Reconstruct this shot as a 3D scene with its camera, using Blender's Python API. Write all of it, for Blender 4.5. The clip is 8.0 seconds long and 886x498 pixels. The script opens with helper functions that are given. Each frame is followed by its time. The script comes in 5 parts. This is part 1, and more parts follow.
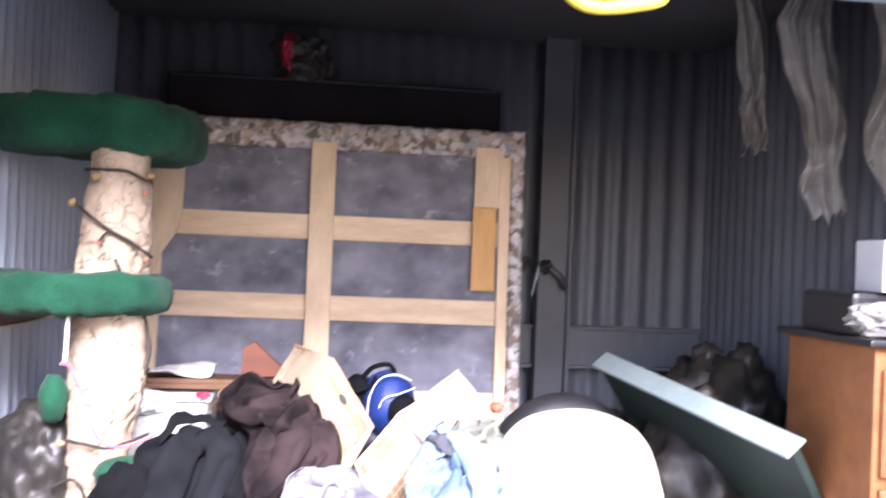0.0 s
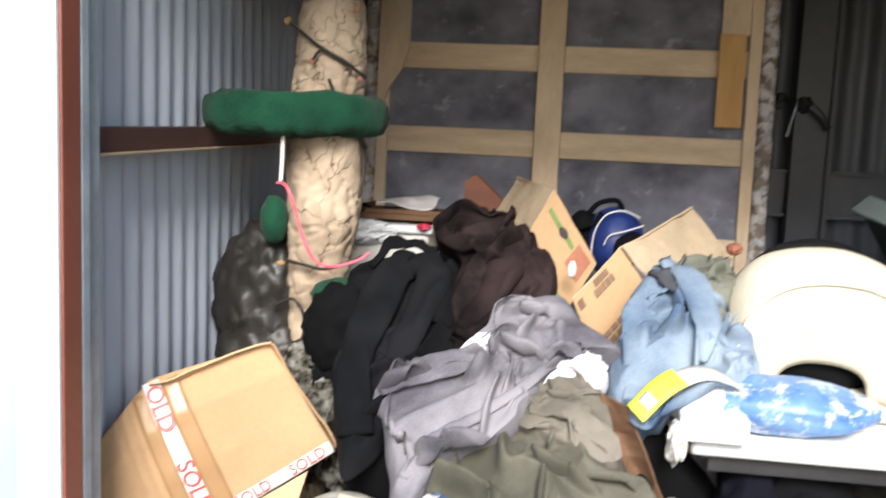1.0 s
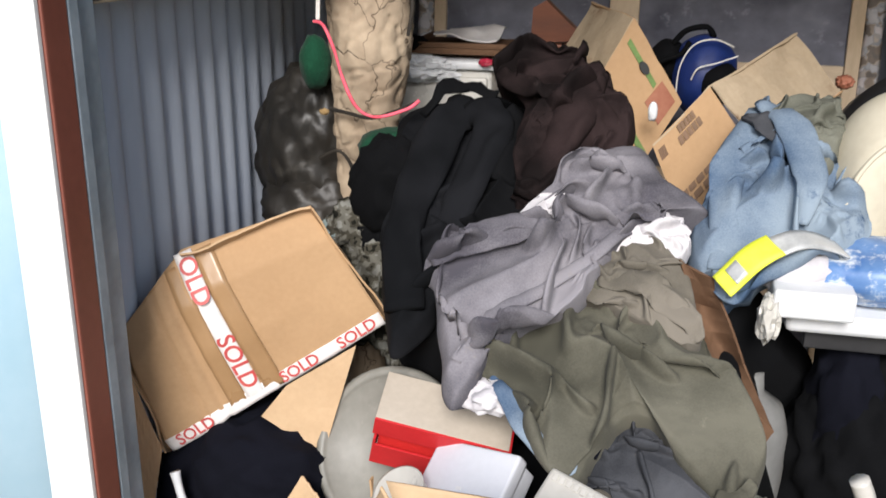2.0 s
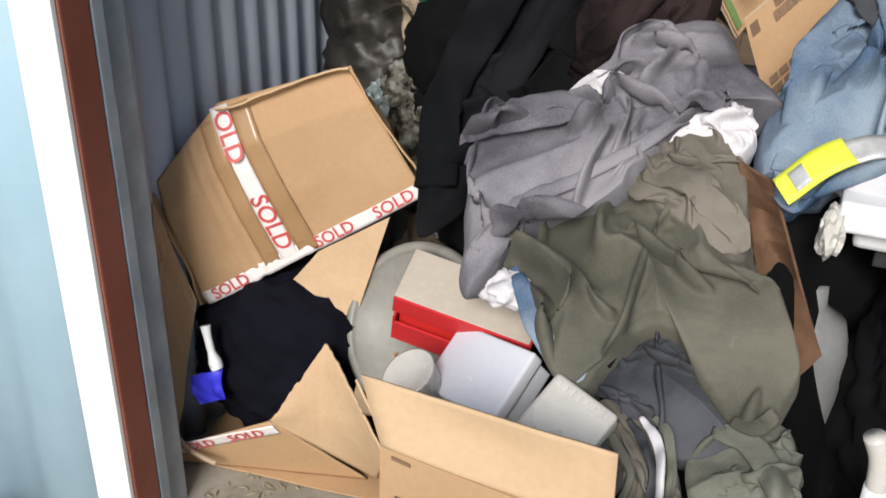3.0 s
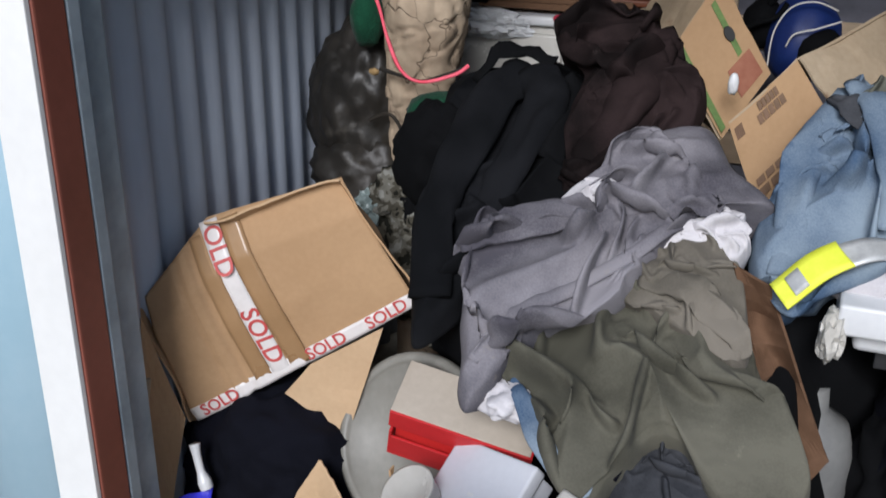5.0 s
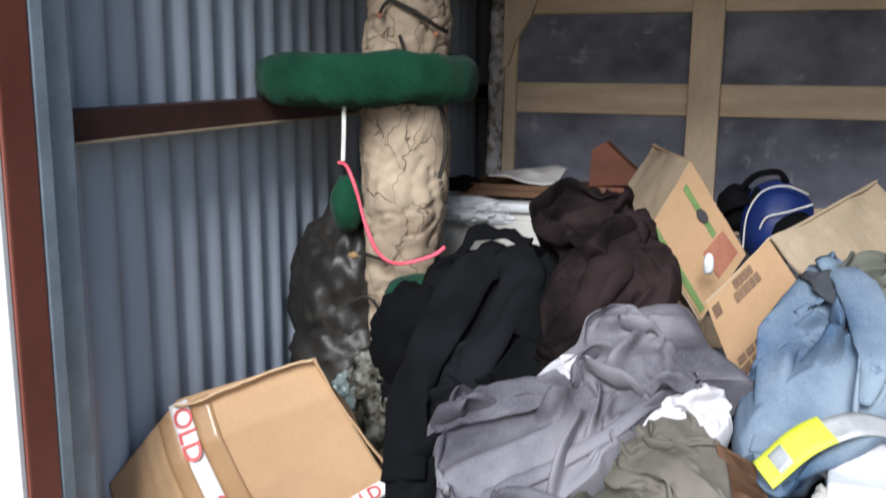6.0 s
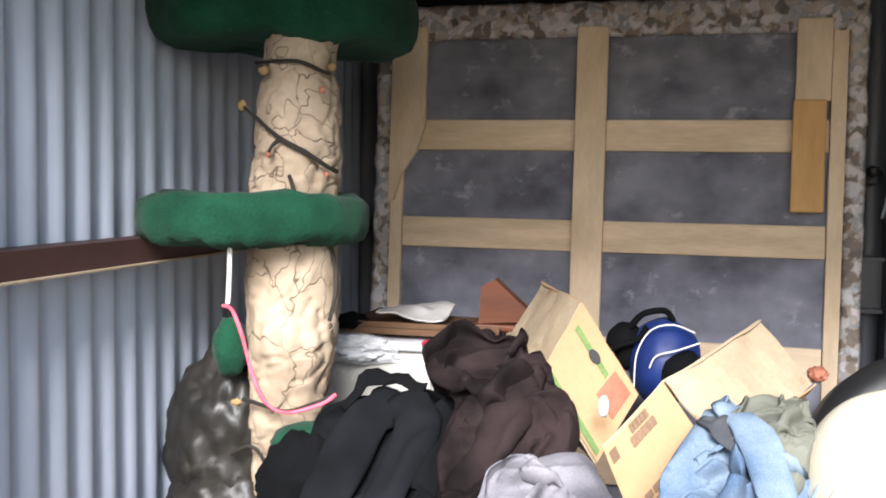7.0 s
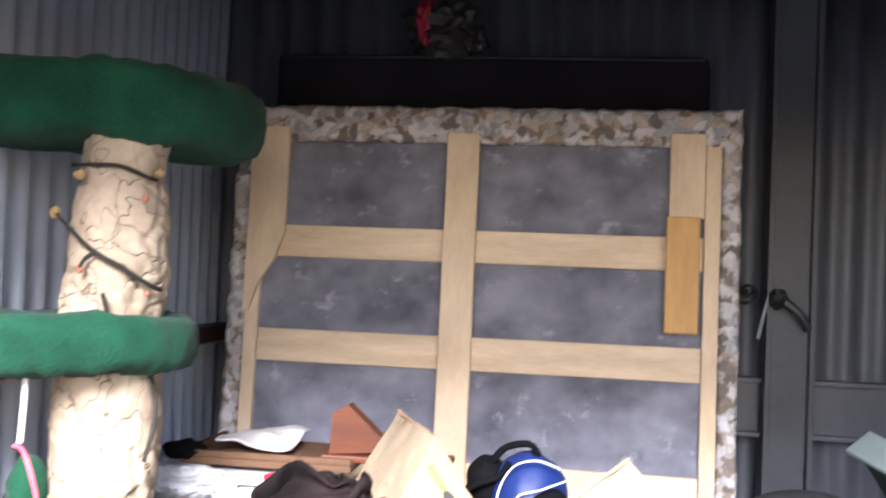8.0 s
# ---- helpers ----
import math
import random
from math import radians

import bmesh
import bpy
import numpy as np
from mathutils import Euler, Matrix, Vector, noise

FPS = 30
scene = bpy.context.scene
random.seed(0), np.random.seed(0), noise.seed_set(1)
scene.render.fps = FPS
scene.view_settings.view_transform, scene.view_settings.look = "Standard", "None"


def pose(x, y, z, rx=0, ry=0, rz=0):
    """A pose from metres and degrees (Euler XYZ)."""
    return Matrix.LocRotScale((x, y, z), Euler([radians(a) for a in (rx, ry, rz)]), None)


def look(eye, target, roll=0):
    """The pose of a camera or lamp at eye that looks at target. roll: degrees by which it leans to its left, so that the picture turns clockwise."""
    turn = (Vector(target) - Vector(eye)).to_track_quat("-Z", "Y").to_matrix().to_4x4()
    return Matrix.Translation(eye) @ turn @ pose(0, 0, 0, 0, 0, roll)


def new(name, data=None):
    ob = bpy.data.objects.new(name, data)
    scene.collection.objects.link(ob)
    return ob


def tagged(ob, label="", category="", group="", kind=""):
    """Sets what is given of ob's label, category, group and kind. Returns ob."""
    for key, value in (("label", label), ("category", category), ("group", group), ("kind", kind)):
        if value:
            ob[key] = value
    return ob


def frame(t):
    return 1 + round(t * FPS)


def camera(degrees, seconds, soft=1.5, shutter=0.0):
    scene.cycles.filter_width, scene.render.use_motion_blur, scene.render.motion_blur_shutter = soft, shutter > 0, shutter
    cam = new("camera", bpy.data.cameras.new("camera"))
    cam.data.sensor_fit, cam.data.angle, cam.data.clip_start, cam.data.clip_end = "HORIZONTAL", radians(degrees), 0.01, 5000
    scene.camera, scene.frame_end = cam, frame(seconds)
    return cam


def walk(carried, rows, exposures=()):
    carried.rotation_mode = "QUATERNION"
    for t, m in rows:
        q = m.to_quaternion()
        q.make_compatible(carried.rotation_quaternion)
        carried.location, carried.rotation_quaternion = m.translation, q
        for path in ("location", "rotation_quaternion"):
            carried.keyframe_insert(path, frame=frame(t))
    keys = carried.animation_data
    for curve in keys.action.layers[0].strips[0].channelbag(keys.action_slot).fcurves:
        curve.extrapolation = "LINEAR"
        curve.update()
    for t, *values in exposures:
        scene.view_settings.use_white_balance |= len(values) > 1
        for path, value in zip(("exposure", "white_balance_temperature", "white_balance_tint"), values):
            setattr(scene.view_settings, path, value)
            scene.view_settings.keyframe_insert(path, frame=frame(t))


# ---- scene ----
cam = camera(48.6, 8.0, soft=1.6, shutter=0.3)
PATH = [
    (0, (0.000, 0.000, 1.500), (0.229, 1.987, 1.523), 2.32),
    (0.5, (-0.018, 0.104, 1.425), (-0.041, 2.100, 1.304), 2.32),
    (1, (0.107, 0.170, 1.379), (-0.172, 2.133, 1.118), 2.42),
    (1.2, (0.112, 0.217, 1.363), (-0.252, 2.156, 1.034), 1.4),
    (2.3, (0.125, 0.515, 1.425), (-0.346, 2.3, 0.727), 0.57),
    (2.5, (0.172, 0.548, 1.405), (-0.386, 2.317, 0.656), 1.23),
    (3, (0.278, 0.641, 1.435), (-0.385, 2.280, 0.502), 1.47),
    (3.5, (0.323, 0.667, 1.373), (-0.409, 2.260, 0.410), 0.17),
    (4, (0.319, 0.676, 1.354), (-0.369, 2.293, 0.398), -0.02),
    (4.2, (0.314, 0.685, 1.374), (-0.367, 2.324, 0.452), -0.1),
    (5.3, (0.223, 0.653, 1.480), (-0.421, 2.408, 0.770), 0.8),
    (5.5, (0.229, 0.665, 1.491), (-0.421, 2.437, 0.829), 0.59),
    (6, (0.278, 0.681, 1.416), (-0.418, 2.518, 1.040), 0.25),
    (6.5, (0.229, 0.700, 1.452), (-0.364, 2.593, 1.197), 0.77),
    (7, (0.221, 0.732, 1.458), (-0.241, 2.673, 1.323), 0.95),
    (7.5, (0.201, 0.828, 1.481), (-0.180, 2.791, 1.422), 1.81),
    (8, (0.279, 0.946, 1.527), (0.016, 2.928, 1.577), 2.25),
]
EXPO = [(0.0, 2.6, 5700, 27), (0.5, 1.72, 6250, 18), (1.0, 1.05, 6300, 10), (1.2, 0.98, 6300, 10), (2.3, 0.22, 6250, 11),
        (2.5, 0.25, 6300, 11), (3.0, 0.18, 6300, 10), (3.5, 0.08, 6250, 10), (4.0, -0.06, 6150, 10), (4.2, -0.18, 6100, 10),
        (5.3, -0.25, 5800, 11), (5.5, -0.12, 5800, 11), (6.0, 0.42, 5750, 9), (6.5, 1.08, 5950, 7), (7.0, 1.52, 6000, 11),
        (7.5, 1.9, 6000, 14), (8.0, 2.38, 5800, 17)]
walk(cam, [(t, look(eye, target, roll)) for t, eye, target, roll in PATH], EXPO)

# ---- world and daylight ----
sky = bpy.data.worlds.new("sky")
sky.use_nodes = True
scene.world = sky
sky_tex = sky.node_tree.nodes.new("ShaderNodeTexSky")
sky_tex.sky_type, sky_tex.sun_disc = "NISHITA", False
sky_tex.sun_elevation, sky_tex.sun_rotation = radians(33), radians(173)
sky_tex.dust_density = 1.5
sky.node_tree.nodes["Background"].inputs["Strength"].default_value = 0.11
sky.node_tree.links.new(sky_tex.outputs[0], sky.node_tree.nodes["Background"].inputs[0])
sun = new("sun", bpy.data.lights.new("sun", "SUN"))
sun.data.energy, sun.data.angle, sun.data.color = 3.7, radians(24), (1.0, 0.95, 0.89)
sun.matrix_world = look((0.8, -5.0, 4.75), (0, 1.5, 0.5))


# ---- materials ----
def material(name, dark, light, rough=0.7, metal=0.0, big=3.0, fine=40.0, bump=0.15, wear=None, wear_at=0.62,
             stretch=(1, 1, 1), sheen=0.0, transmission=0.0, step=0.004, crease=0.0, spread=0.225):
    """A surface with broad mottling between two colours, fine grain, and patches of wear in a third colour."""
    m = bpy.data.materials.new(name)
    m.use_nodes = True
    nt = m.node_tree
    bsdf = nt.nodes["Principled BSDF"]
    n, link = nt.nodes.new, nt.links.new
    co = n("ShaderNodeTexCoord")
    mp = n("ShaderNodeMapping")
    mp.inputs["Scale"].default_value = stretch
    link(co.outputs["Object"], mp.inputs[0])
    a, b = n("ShaderNodeTexNoise"), n("ShaderNodeTexNoise")
    a.inputs["Scale"].default_value, a.inputs["Detail"].default_value = big, 6
    b.inputs["Scale"].default_value, b.inputs["Detail"].default_value = fine, 4
    link(mp.outputs[0], a.inputs[0])
    link(mp.outputs[0], b.inputs[0])
    mixed = n("ShaderNodeMath")
    mixed.operation = "MULTIPLY_ADD"
    grain = 0.35 if spread > 0.2 else 0.14
    mixed.inputs[1].default_value = grain
    link(b.outputs[0], mixed.inputs[0])
    link(a.outputs[0], mixed.inputs[2])
    ramp = n("ShaderNodeValToRGB")
    ramp.color_ramp.elements[0].position, ramp.color_ramp.elements[1].position = 0.5 + grain / 2 - spread, 0.5 + grain / 2 + spread
    ramp.color_ramp.elements[0].color, ramp.color_ramp.elements[1].color = (*dark, 1), (*light, 1)
    link(mixed.outputs[0], ramp.inputs[0])
    colour = ramp.outputs[0]
    if wear:
        w = n("ShaderNodeTexNoise")
        w.inputs["Scale"].default_value, w.inputs["Detail"].default_value = big * 2.3, 9
        w.inputs["Roughness"].default_value = 0.7
        link(mp.outputs[0], w.inputs[0])
        cut = n("ShaderNodeMapRange")
        cut.inputs[1].default_value, cut.inputs[2].default_value = wear_at, wear_at + 0.1
        link(w.outputs[0], cut.inputs[0])
        mx = n("ShaderNodeMix")
        mx.data_type = "RGBA"
        link(cut.outputs[0], mx.inputs[0])
        link(colour, mx.inputs[6])
        mx.inputs[7].default_value = (*wear, 1)
        colour = mx.outputs[2]
    link(colour, bsdf.inputs["Base Color"])
    rr = n("ShaderNodeMapRange")
    rr.inputs[3].default_value, rr.inputs[4].default_value = max(rough - 0.12, 0.03), min(rough + 0.12, 1)
    link(a.outputs[0], rr.inputs[0])
    link(rr.outputs[0], bsdf.inputs["Roughness"])
    bp = n("ShaderNodeBump")
    bp.inputs["Strength"].default_value, bp.inputs["Distance"].default_value = bump, step
    link(mixed.outputs[0], bp.inputs["Height"])
    link(bp.outputs[0], bsdf.inputs["Normal"])
    if crease:
        rg = n("ShaderNodeTexNoise")
        rg.noise_type = "RIDGED_MULTIFRACTAL"
        rg.inputs["Scale"].default_value, rg.inputs["Detail"].default_value = 5, 0.5
        rg.inputs["Distortion"].default_value = 0.8
        link(mp.outputs[0], rg.inputs[0])
        cb2 = n("ShaderNodeBump")
        cb2.inputs["Strength"].default_value, cb2.inputs["Distance"].default_value = 1.0, crease
        link(rg.outputs[0], cb2.inputs["Height"])
        link(bp.outputs[0], cb2.inputs["Normal"])
        link(cb2.outputs[0], bsdf.inputs["Normal"])
    bsdf.inputs["Metallic"].default_value = metal
    bsdf.inputs["Specular IOR Level"].default_value = 0.12 if rough >= 0.9 else 0.5
    bsdf.inputs["Sheen Weight"].default_value = sheen
    bsdf.inputs["Transmission Weight"].default_value = transmission
    return m


def floral(name):
    """Quilted ticking with blotches of blue, green, beige and brown."""
    m = material(name, (0.3, 0.3, 0.28), (0.5, 0.48, 0.44), 0.85, fine=120)
    nt = m.node_tree
    co = nt.nodes.new("ShaderNodeTexCoord")
    wob = nt.nodes.new("ShaderNodeTexNoise")
    wob.inputs["Scale"].default_value = 30
    shift = nt.nodes.new("ShaderNodeMix")
    shift.data_type, shift.blend_type = "RGBA", "LINEAR_LIGHT"
    shift.inputs[0].default_value = 0.025
    v = nt.nodes.new("ShaderNodeTexVoronoi")
    v.feature = "SMOOTH_F1"
    v.inputs["Scale"].default_value, v.inputs["Smoothness"].default_value = 38, 0.5
    sep = nt.nodes.new("ShaderNodeSeparateColor")
    nt.links.new(co.outputs["Object"], wob.inputs[0])
    nt.links.new(co.outputs["Object"], shift.inputs[6])
    nt.links.new(wob.outputs["Color"], shift.inputs[7])
    nt.links.new(shift.outputs[2], v.inputs[0])
    nt.links.new(v.outputs["Color"], sep.inputs[0])
    ramp = nt.nodes.new("ShaderNodeValToRGB")
    e = ramp.color_ramp.elements
    e[0].color, e[0].position = (0.17, 0.15, 0.135, 1), 0.1
    e[1].color, e[1].position = (0.6, 0.55, 0.54, 1), 0.9
    for at, c in ((0.28, (0.24, 0.19, 0.15, 1)), (0.42, (0.5, 0.42, 0.35, 1)), (0.58, (0.28, 0.29, 0.31, 1)), (0.74, (0.52, 0.5, 0.5, 1))):
        x = e.new(at)
        x.color = c
    nt.links.new(sep.outputs[0], ramp.inputs[0])
    nt.links.new(ramp.outputs[0], nt.nodes["Principled BSDF"].inputs["Base Color"])
    return m


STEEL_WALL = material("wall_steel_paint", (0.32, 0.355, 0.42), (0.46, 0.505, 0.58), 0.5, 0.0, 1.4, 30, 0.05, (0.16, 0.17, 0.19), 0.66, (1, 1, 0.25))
# back and east walls: a darker grey than the west wall
DARK_WALL = material("dark_wall_steel", (0.085, 0.09, 0.105), (0.15, 0.16, 0.185), 0.5, 0.0, 1.4, 30, 0.05, (0.05, 0.05, 0.06), 0.66, (1, 1, 0.25))
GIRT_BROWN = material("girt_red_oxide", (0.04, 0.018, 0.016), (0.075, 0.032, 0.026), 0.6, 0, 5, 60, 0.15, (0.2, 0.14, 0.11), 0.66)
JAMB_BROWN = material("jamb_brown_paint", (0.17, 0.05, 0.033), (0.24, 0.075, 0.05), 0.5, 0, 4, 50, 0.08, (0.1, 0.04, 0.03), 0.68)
TRIM_WHITE = material("trim_white_paint", (0.74, 0.74, 0.72), (0.84, 0.84, 0.82), 0.5, 0, 3, 40, 0.05)
FACADE_BLUE = material("facade_blue_paint", (0.42, 0.62, 0.74), (0.52, 0.7, 0.82), 0.5, 0, 2, 30, 0.05, (0.5, 0.62, 0.7), 0.68)
GALV = material("galvanised_steel", (0.22, 0.27, 0.31), (0.34, 0.4, 0.45), 0.55, 0.1, 12, 60, 0.05)
CONCRETE = material("floor_concrete", (0.2, 0.185, 0.15), (0.38, 0.36, 0.31), 0.9, 0, 4, 45, 0.4, (0.14, 0.12, 0.09), 0.58)
GROUND = material("ground_gravel", (0.11, 0.1, 0.085), (0.24, 0.225, 0.2), 0.95, 0, 6, 60, 0.8, (0.12, 0.1, 0.07), 0.6, step=0.02)
CARD = material("cardboard", (0.38, 0.235, 0.12), (0.47, 0.305, 0.165), 0.85, 0, 3, 90, 0.08, (0.32, 0.19, 0.1), 0.68)
CARD_PALE = material("cardboard_pale", (0.44, 0.3, 0.17), (0.54, 0.38, 0.23), 0.85, 0, 3, 90, 0.08, (0.4, 0.27, 0.16), 0.68)
# card darkened for shade on the loose sheet; also the tray's own brown
CARD_SHADED_TRAY = material("cardboard_shaded_and_tray", (0.1, 0.056, 0.033), (0.165, 0.095, 0.057), 0.9, 0, 4, 80, 0.1, (0.1, 0.055, 0.03), 0.6)
BROWN_TAPE = material("brown_packing_tape", (0.3, 0.18, 0.085), (0.36, 0.22, 0.11), 0.3, 0, 6, 60, 0.05)
CARD_DIRTY = material("cardboard_dusty", (0.34, 0.26, 0.17), (0.46, 0.37, 0.26), 0.9, 0, 4, 80, 0.1, (0.24, 0.16, 0.1), 0.58)
TAPE = material("tape_white", (0.66, 0.62, 0.6), (0.76, 0.73, 0.71), 0.35, 0, 20, 90, 0.05)
RED_INK = material("red_ink", (0.45, 0.06, 0.06), (0.55, 0.09, 0.08), 0.5, 0, 30, 90, 0.02, (0.7, 0.55, 0.52), 0.66)
DARK_INK = material("dark_ink", (0.05, 0.035, 0.03), (0.1, 0.07, 0.05), 0.7, 0, 30, 120, 0.02)
BROWN_INK = material("brown_ink", (0.15, 0.09, 0.05), (0.22, 0.13, 0.08), 0.7, 0, 30, 120, 0.02)
GREEN_INK = material("green_ink", (0.09, 0.16, 0.04), (0.15, 0.24, 0.07), 0.7, 0, 30, 120, 0.02)
RUST_INK = material("rust_ink", (0.27, 0.09, 0.05), (0.36, 0.15, 0.09), 0.7, 0, 20, 120, 0.02)
PINE = material("pine_lath", (0.56, 0.42, 0.27), (0.76, 0.6, 0.42), 0.75, 0, 4, 30, 0.15, (0.4, 0.26, 0.15), 0.7, (3, 3, 1))
PINE_H = material("pine_slat", (0.56, 0.42, 0.27), (0.78, 0.62, 0.44), 0.75, 0, 6, 40, 0.2, (0.34, 0.21, 0.11), 0.68, (0.7, 4, 4))
PINE_ORANGE = material("pine_block_orange", (0.5, 0.27, 0.08), (0.64, 0.38, 0.14), 0.65, 0, 5, 30, 0.1, (0.34, 0.16, 0.05), 0.72, (4, 4, 0.8))
# strong pale and dark mottling stands in for shading of the cover's creases
DUST_CLOTH = material("dust_cover_fabric", (0.09, 0.091, 0.112), (0.27, 0.272, 0.32), 0.95, 0, 4.5, 13, 0.5, (0.33, 0.33, 0.375), 0.57, stretch=(1, 1, 1.3), step=0.012)
FLORAL = floral("floral_ticking")
GREEN_RUG = material("green_carpet_pile", (0.004, 0.026, 0.014), (0.012, 0.066, 0.034), 1.0, 0, 9, 160, 0.8, (0.035, 0.1, 0.065), 0.64, sheen=0.06, step=0.01)
BARK = material("moulded_bark", (0.27, 0.2, 0.135), (0.46, 0.365, 0.26), 0.85, 0, 5, 40, 0.3, (0.28, 0.2, 0.13), 0.64)


def cracked(m, scale, width, dark):
    """Adds a net of narrow dark cracks to a material, sunk into its relief."""
    nt = m.node_tree
    bsdf = nt.nodes["Principled BSDF"]
    co = nt.nodes.new("ShaderNodeTexCoord")
    wob = nt.nodes.new("ShaderNodeTexNoise")
    wob.inputs["Scale"].default_value = 14
    add = nt.nodes.new("ShaderNodeMix")
    add.data_type, add.blend_type = "RGBA", "LINEAR_LIGHT"
    add.inputs[0].default_value = 0.06
    nt.links.new(co.outputs["Object"], wob.inputs[0])
    nt.links.new(co.outputs["Object"], add.inputs[6])
    nt.links.new(wob.outputs["Color"], add.inputs[7])
    mp = nt.nodes.new("ShaderNodeMapping")
    mp.inputs["Scale"].default_value = (1, 1, 0.55)
    nt.links.new(add.outputs[2], mp.inputs[0])
    v = nt.nodes.new("ShaderNodeTexVoronoi")
    v.feature = "DISTANCE_TO_EDGE"
    v.inputs["Scale"].default_value = scale
    nt.links.new(mp.outputs[0], v.inputs[0])
    cut = nt.nodes.new("ShaderNodeMapRange")
    cut.inputs[1].default_value, cut.inputs[2].default_value = 0.0, width
    nt.links.new(v.outputs["Distance"], cut.inputs[0])
    mx = nt.nodes.new("ShaderNodeMix")
    mx.data_type = "RGBA"
    nt.links.new(cut.outputs[0], mx.inputs[0])
    mx.inputs[6].default_value = (*dark, 1)
    old = bsdf.inputs["Base Color"].links[0].from_socket
    nt.links.new(old, mx.inputs[7])
    nt.links.new(mx.outputs[2], bsdf.inputs["Base Color"])
    bp = nt.nodes.new("ShaderNodeBump")
    bp.inputs["Strength"].default_value, bp.inputs["Distance"].default_value = 0.6, 0.004
    nt.links.new(cut.outputs[0], bp.inputs["Height"])
    nt.links.new(bsdf.inputs["Normal"].links[0].from_socket, bp.inputs["Normal"])
    nt.links.new(bp.outputs[0], bsdf.inputs["Normal"])
    return m


BARK = cracked(BARK, 13, 0.016, (0.1, 0.07, 0.045))
def mottled(name, colours, scale):
    """Woven cloth with hard-edged camouflage patches."""
    m = material(name, colours[0], colours[1], 0.9, 0, 5, 240, 0.3, crease=0.002)
    nt = m.node_tree
    co, n1 = nt.nodes.new("ShaderNodeTexCoord"), nt.nodes.new("ShaderNodeTexNoise")
    n1.inputs["Scale"].default_value, n1.inputs["Detail"].default_value = scale, 2.5
    ramp = nt.nodes.new("ShaderNodeValToRGB")
    ramp.color_ramp.interpolation = "CONSTANT"
    e = ramp.color_ramp.elements
    e[0].color, e[0].position = (*colours[0], 1), 0.0
    e[1].color, e[1].position = (*colours[1], 1), 0.44
    for at, c in ((0.52, colours[2]), (0.6, colours[3])):
        x = e.new(at)
        x.color = (*c, 1)
    nt.links.new(co.outputs["Object"], n1.inputs[0])
    nt.links.new(n1.outputs[0], ramp.inputs[0])
    nt.links.new(ramp.outputs[0], nt.nodes["Principled BSDF"].inputs["Base Color"])
    return m


CAMO = mottled("camouflage_cotton", ((0.012, 0.012, 0.009), (0.06, 0.055, 0.042), (0.13, 0.125, 0.105), (0.2, 0.2, 0.18)), 26)
VINE = material("dark_vine", (0.01, 0.008, 0.006), (0.025, 0.019, 0.012), 0.8, 0, 20, 60, 0.2)
PINK = material("pink_cord", (0.7, 0.06, 0.1), (0.85, 0.14, 0.2), 0.7, 0, 40, 200, 0.2)
WHITE_CORD = material("white_cord", (0.6, 0.58, 0.54), (0.75, 0.72, 0.68), 0.8, 0, 40, 200, 0.2)
BLACK_BAG = material("black_bin_liner", (0.012, 0.011, 0.0095), (0.034, 0.029, 0.023), 0.5, 0, 4, 40, 0.25, (0.07, 0.064, 0.053), 0.6, step=0.02)
OLIVE = material("olive_canvas", (0.068, 0.066, 0.05), (0.135, 0.129, 0.1), 0.95, 0, 5, 260, 0.35, (0.22, 0.21, 0.16), 0.64, sheen=0.03, crease=0.002, spread=0.11)
TAUPE = material("taupe_canvas", (0.11, 0.1, 0.08), (0.19, 0.17, 0.14), 0.95, 0, 5, 260, 0.35, (0.1, 0.09, 0.07), 0.64, sheen=0.03, crease=0.002, spread=0.11)
LILAC = material("grey_lilac_cotton", (0.075, 0.071, 0.085), (0.25, 0.238, 0.258), 0.95, 0, 4, 280, 0.3, (0.27, 0.24, 0.2), 0.62, sheen=0.03, crease=0.0015, spread=0.11)
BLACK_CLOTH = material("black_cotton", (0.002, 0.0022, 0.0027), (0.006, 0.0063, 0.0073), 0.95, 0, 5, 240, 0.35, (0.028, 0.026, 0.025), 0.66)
NAVY_CLOTH = material("blue_black_cotton", (0.002, 0.0024, 0.005), (0.006, 0.0065, 0.012), 0.95, 0, 5, 240, 0.3)
CHARCOAL = material("charcoal_fleece", (0.004, 0.0045, 0.0055), (0.01, 0.0105, 0.0125), 1.0, 0, 5, 200, 0.4, (0.03, 0.03, 0.032), 0.66, crease=0.002, spread=0.11)
BROWN_CLOTH = material("brown_wool", (0.006, 0.004, 0.004), (0.028, 0.018, 0.018), 0.9, 0, 6, 220, 0.35, (0.075, 0.055, 0.052), 0.62, crease=0.002, spread=0.11)
WHITE_CLOTH = material("white_cotton", (0.5, 0.48, 0.5), (0.66, 0.64, 0.65), 0.95, 0, 5, 240, 0.25, (0.42, 0.39, 0.37), 0.66, crease=0.0)
PALE_CLOTH = material("pale_sage_cotton", (0.085, 0.087, 0.07), (0.165, 0.168, 0.137), 0.95, 0, 5, 240, 0.3, (0.16, 0.16, 0.14), 0.64, crease=0.002, spread=0.11)
DENIM = material("washed_denim", (0.06, 0.1, 0.17), (0.25, 0.31, 0.37), 0.95, 0, 4, 300, 0.3, (0.04, 0.08, 0.16), 0.6, crease=0.0015, spread=0.11)
DENIM_DARK = material("dark_denim", (0.032, 0.034, 0.039), (0.078, 0.081, 0.09), 0.95, 0, 5, 300, 0.3, (0.15, 0.15, 0.17), 0.64, crease=0.002, spread=0.11)
HI_VIS = material("hi_vis_yellow", (0.72, 0.78, 0.03), (0.85, 0.9, 0.08), 0.6, 0, 20, 200, 0.1)
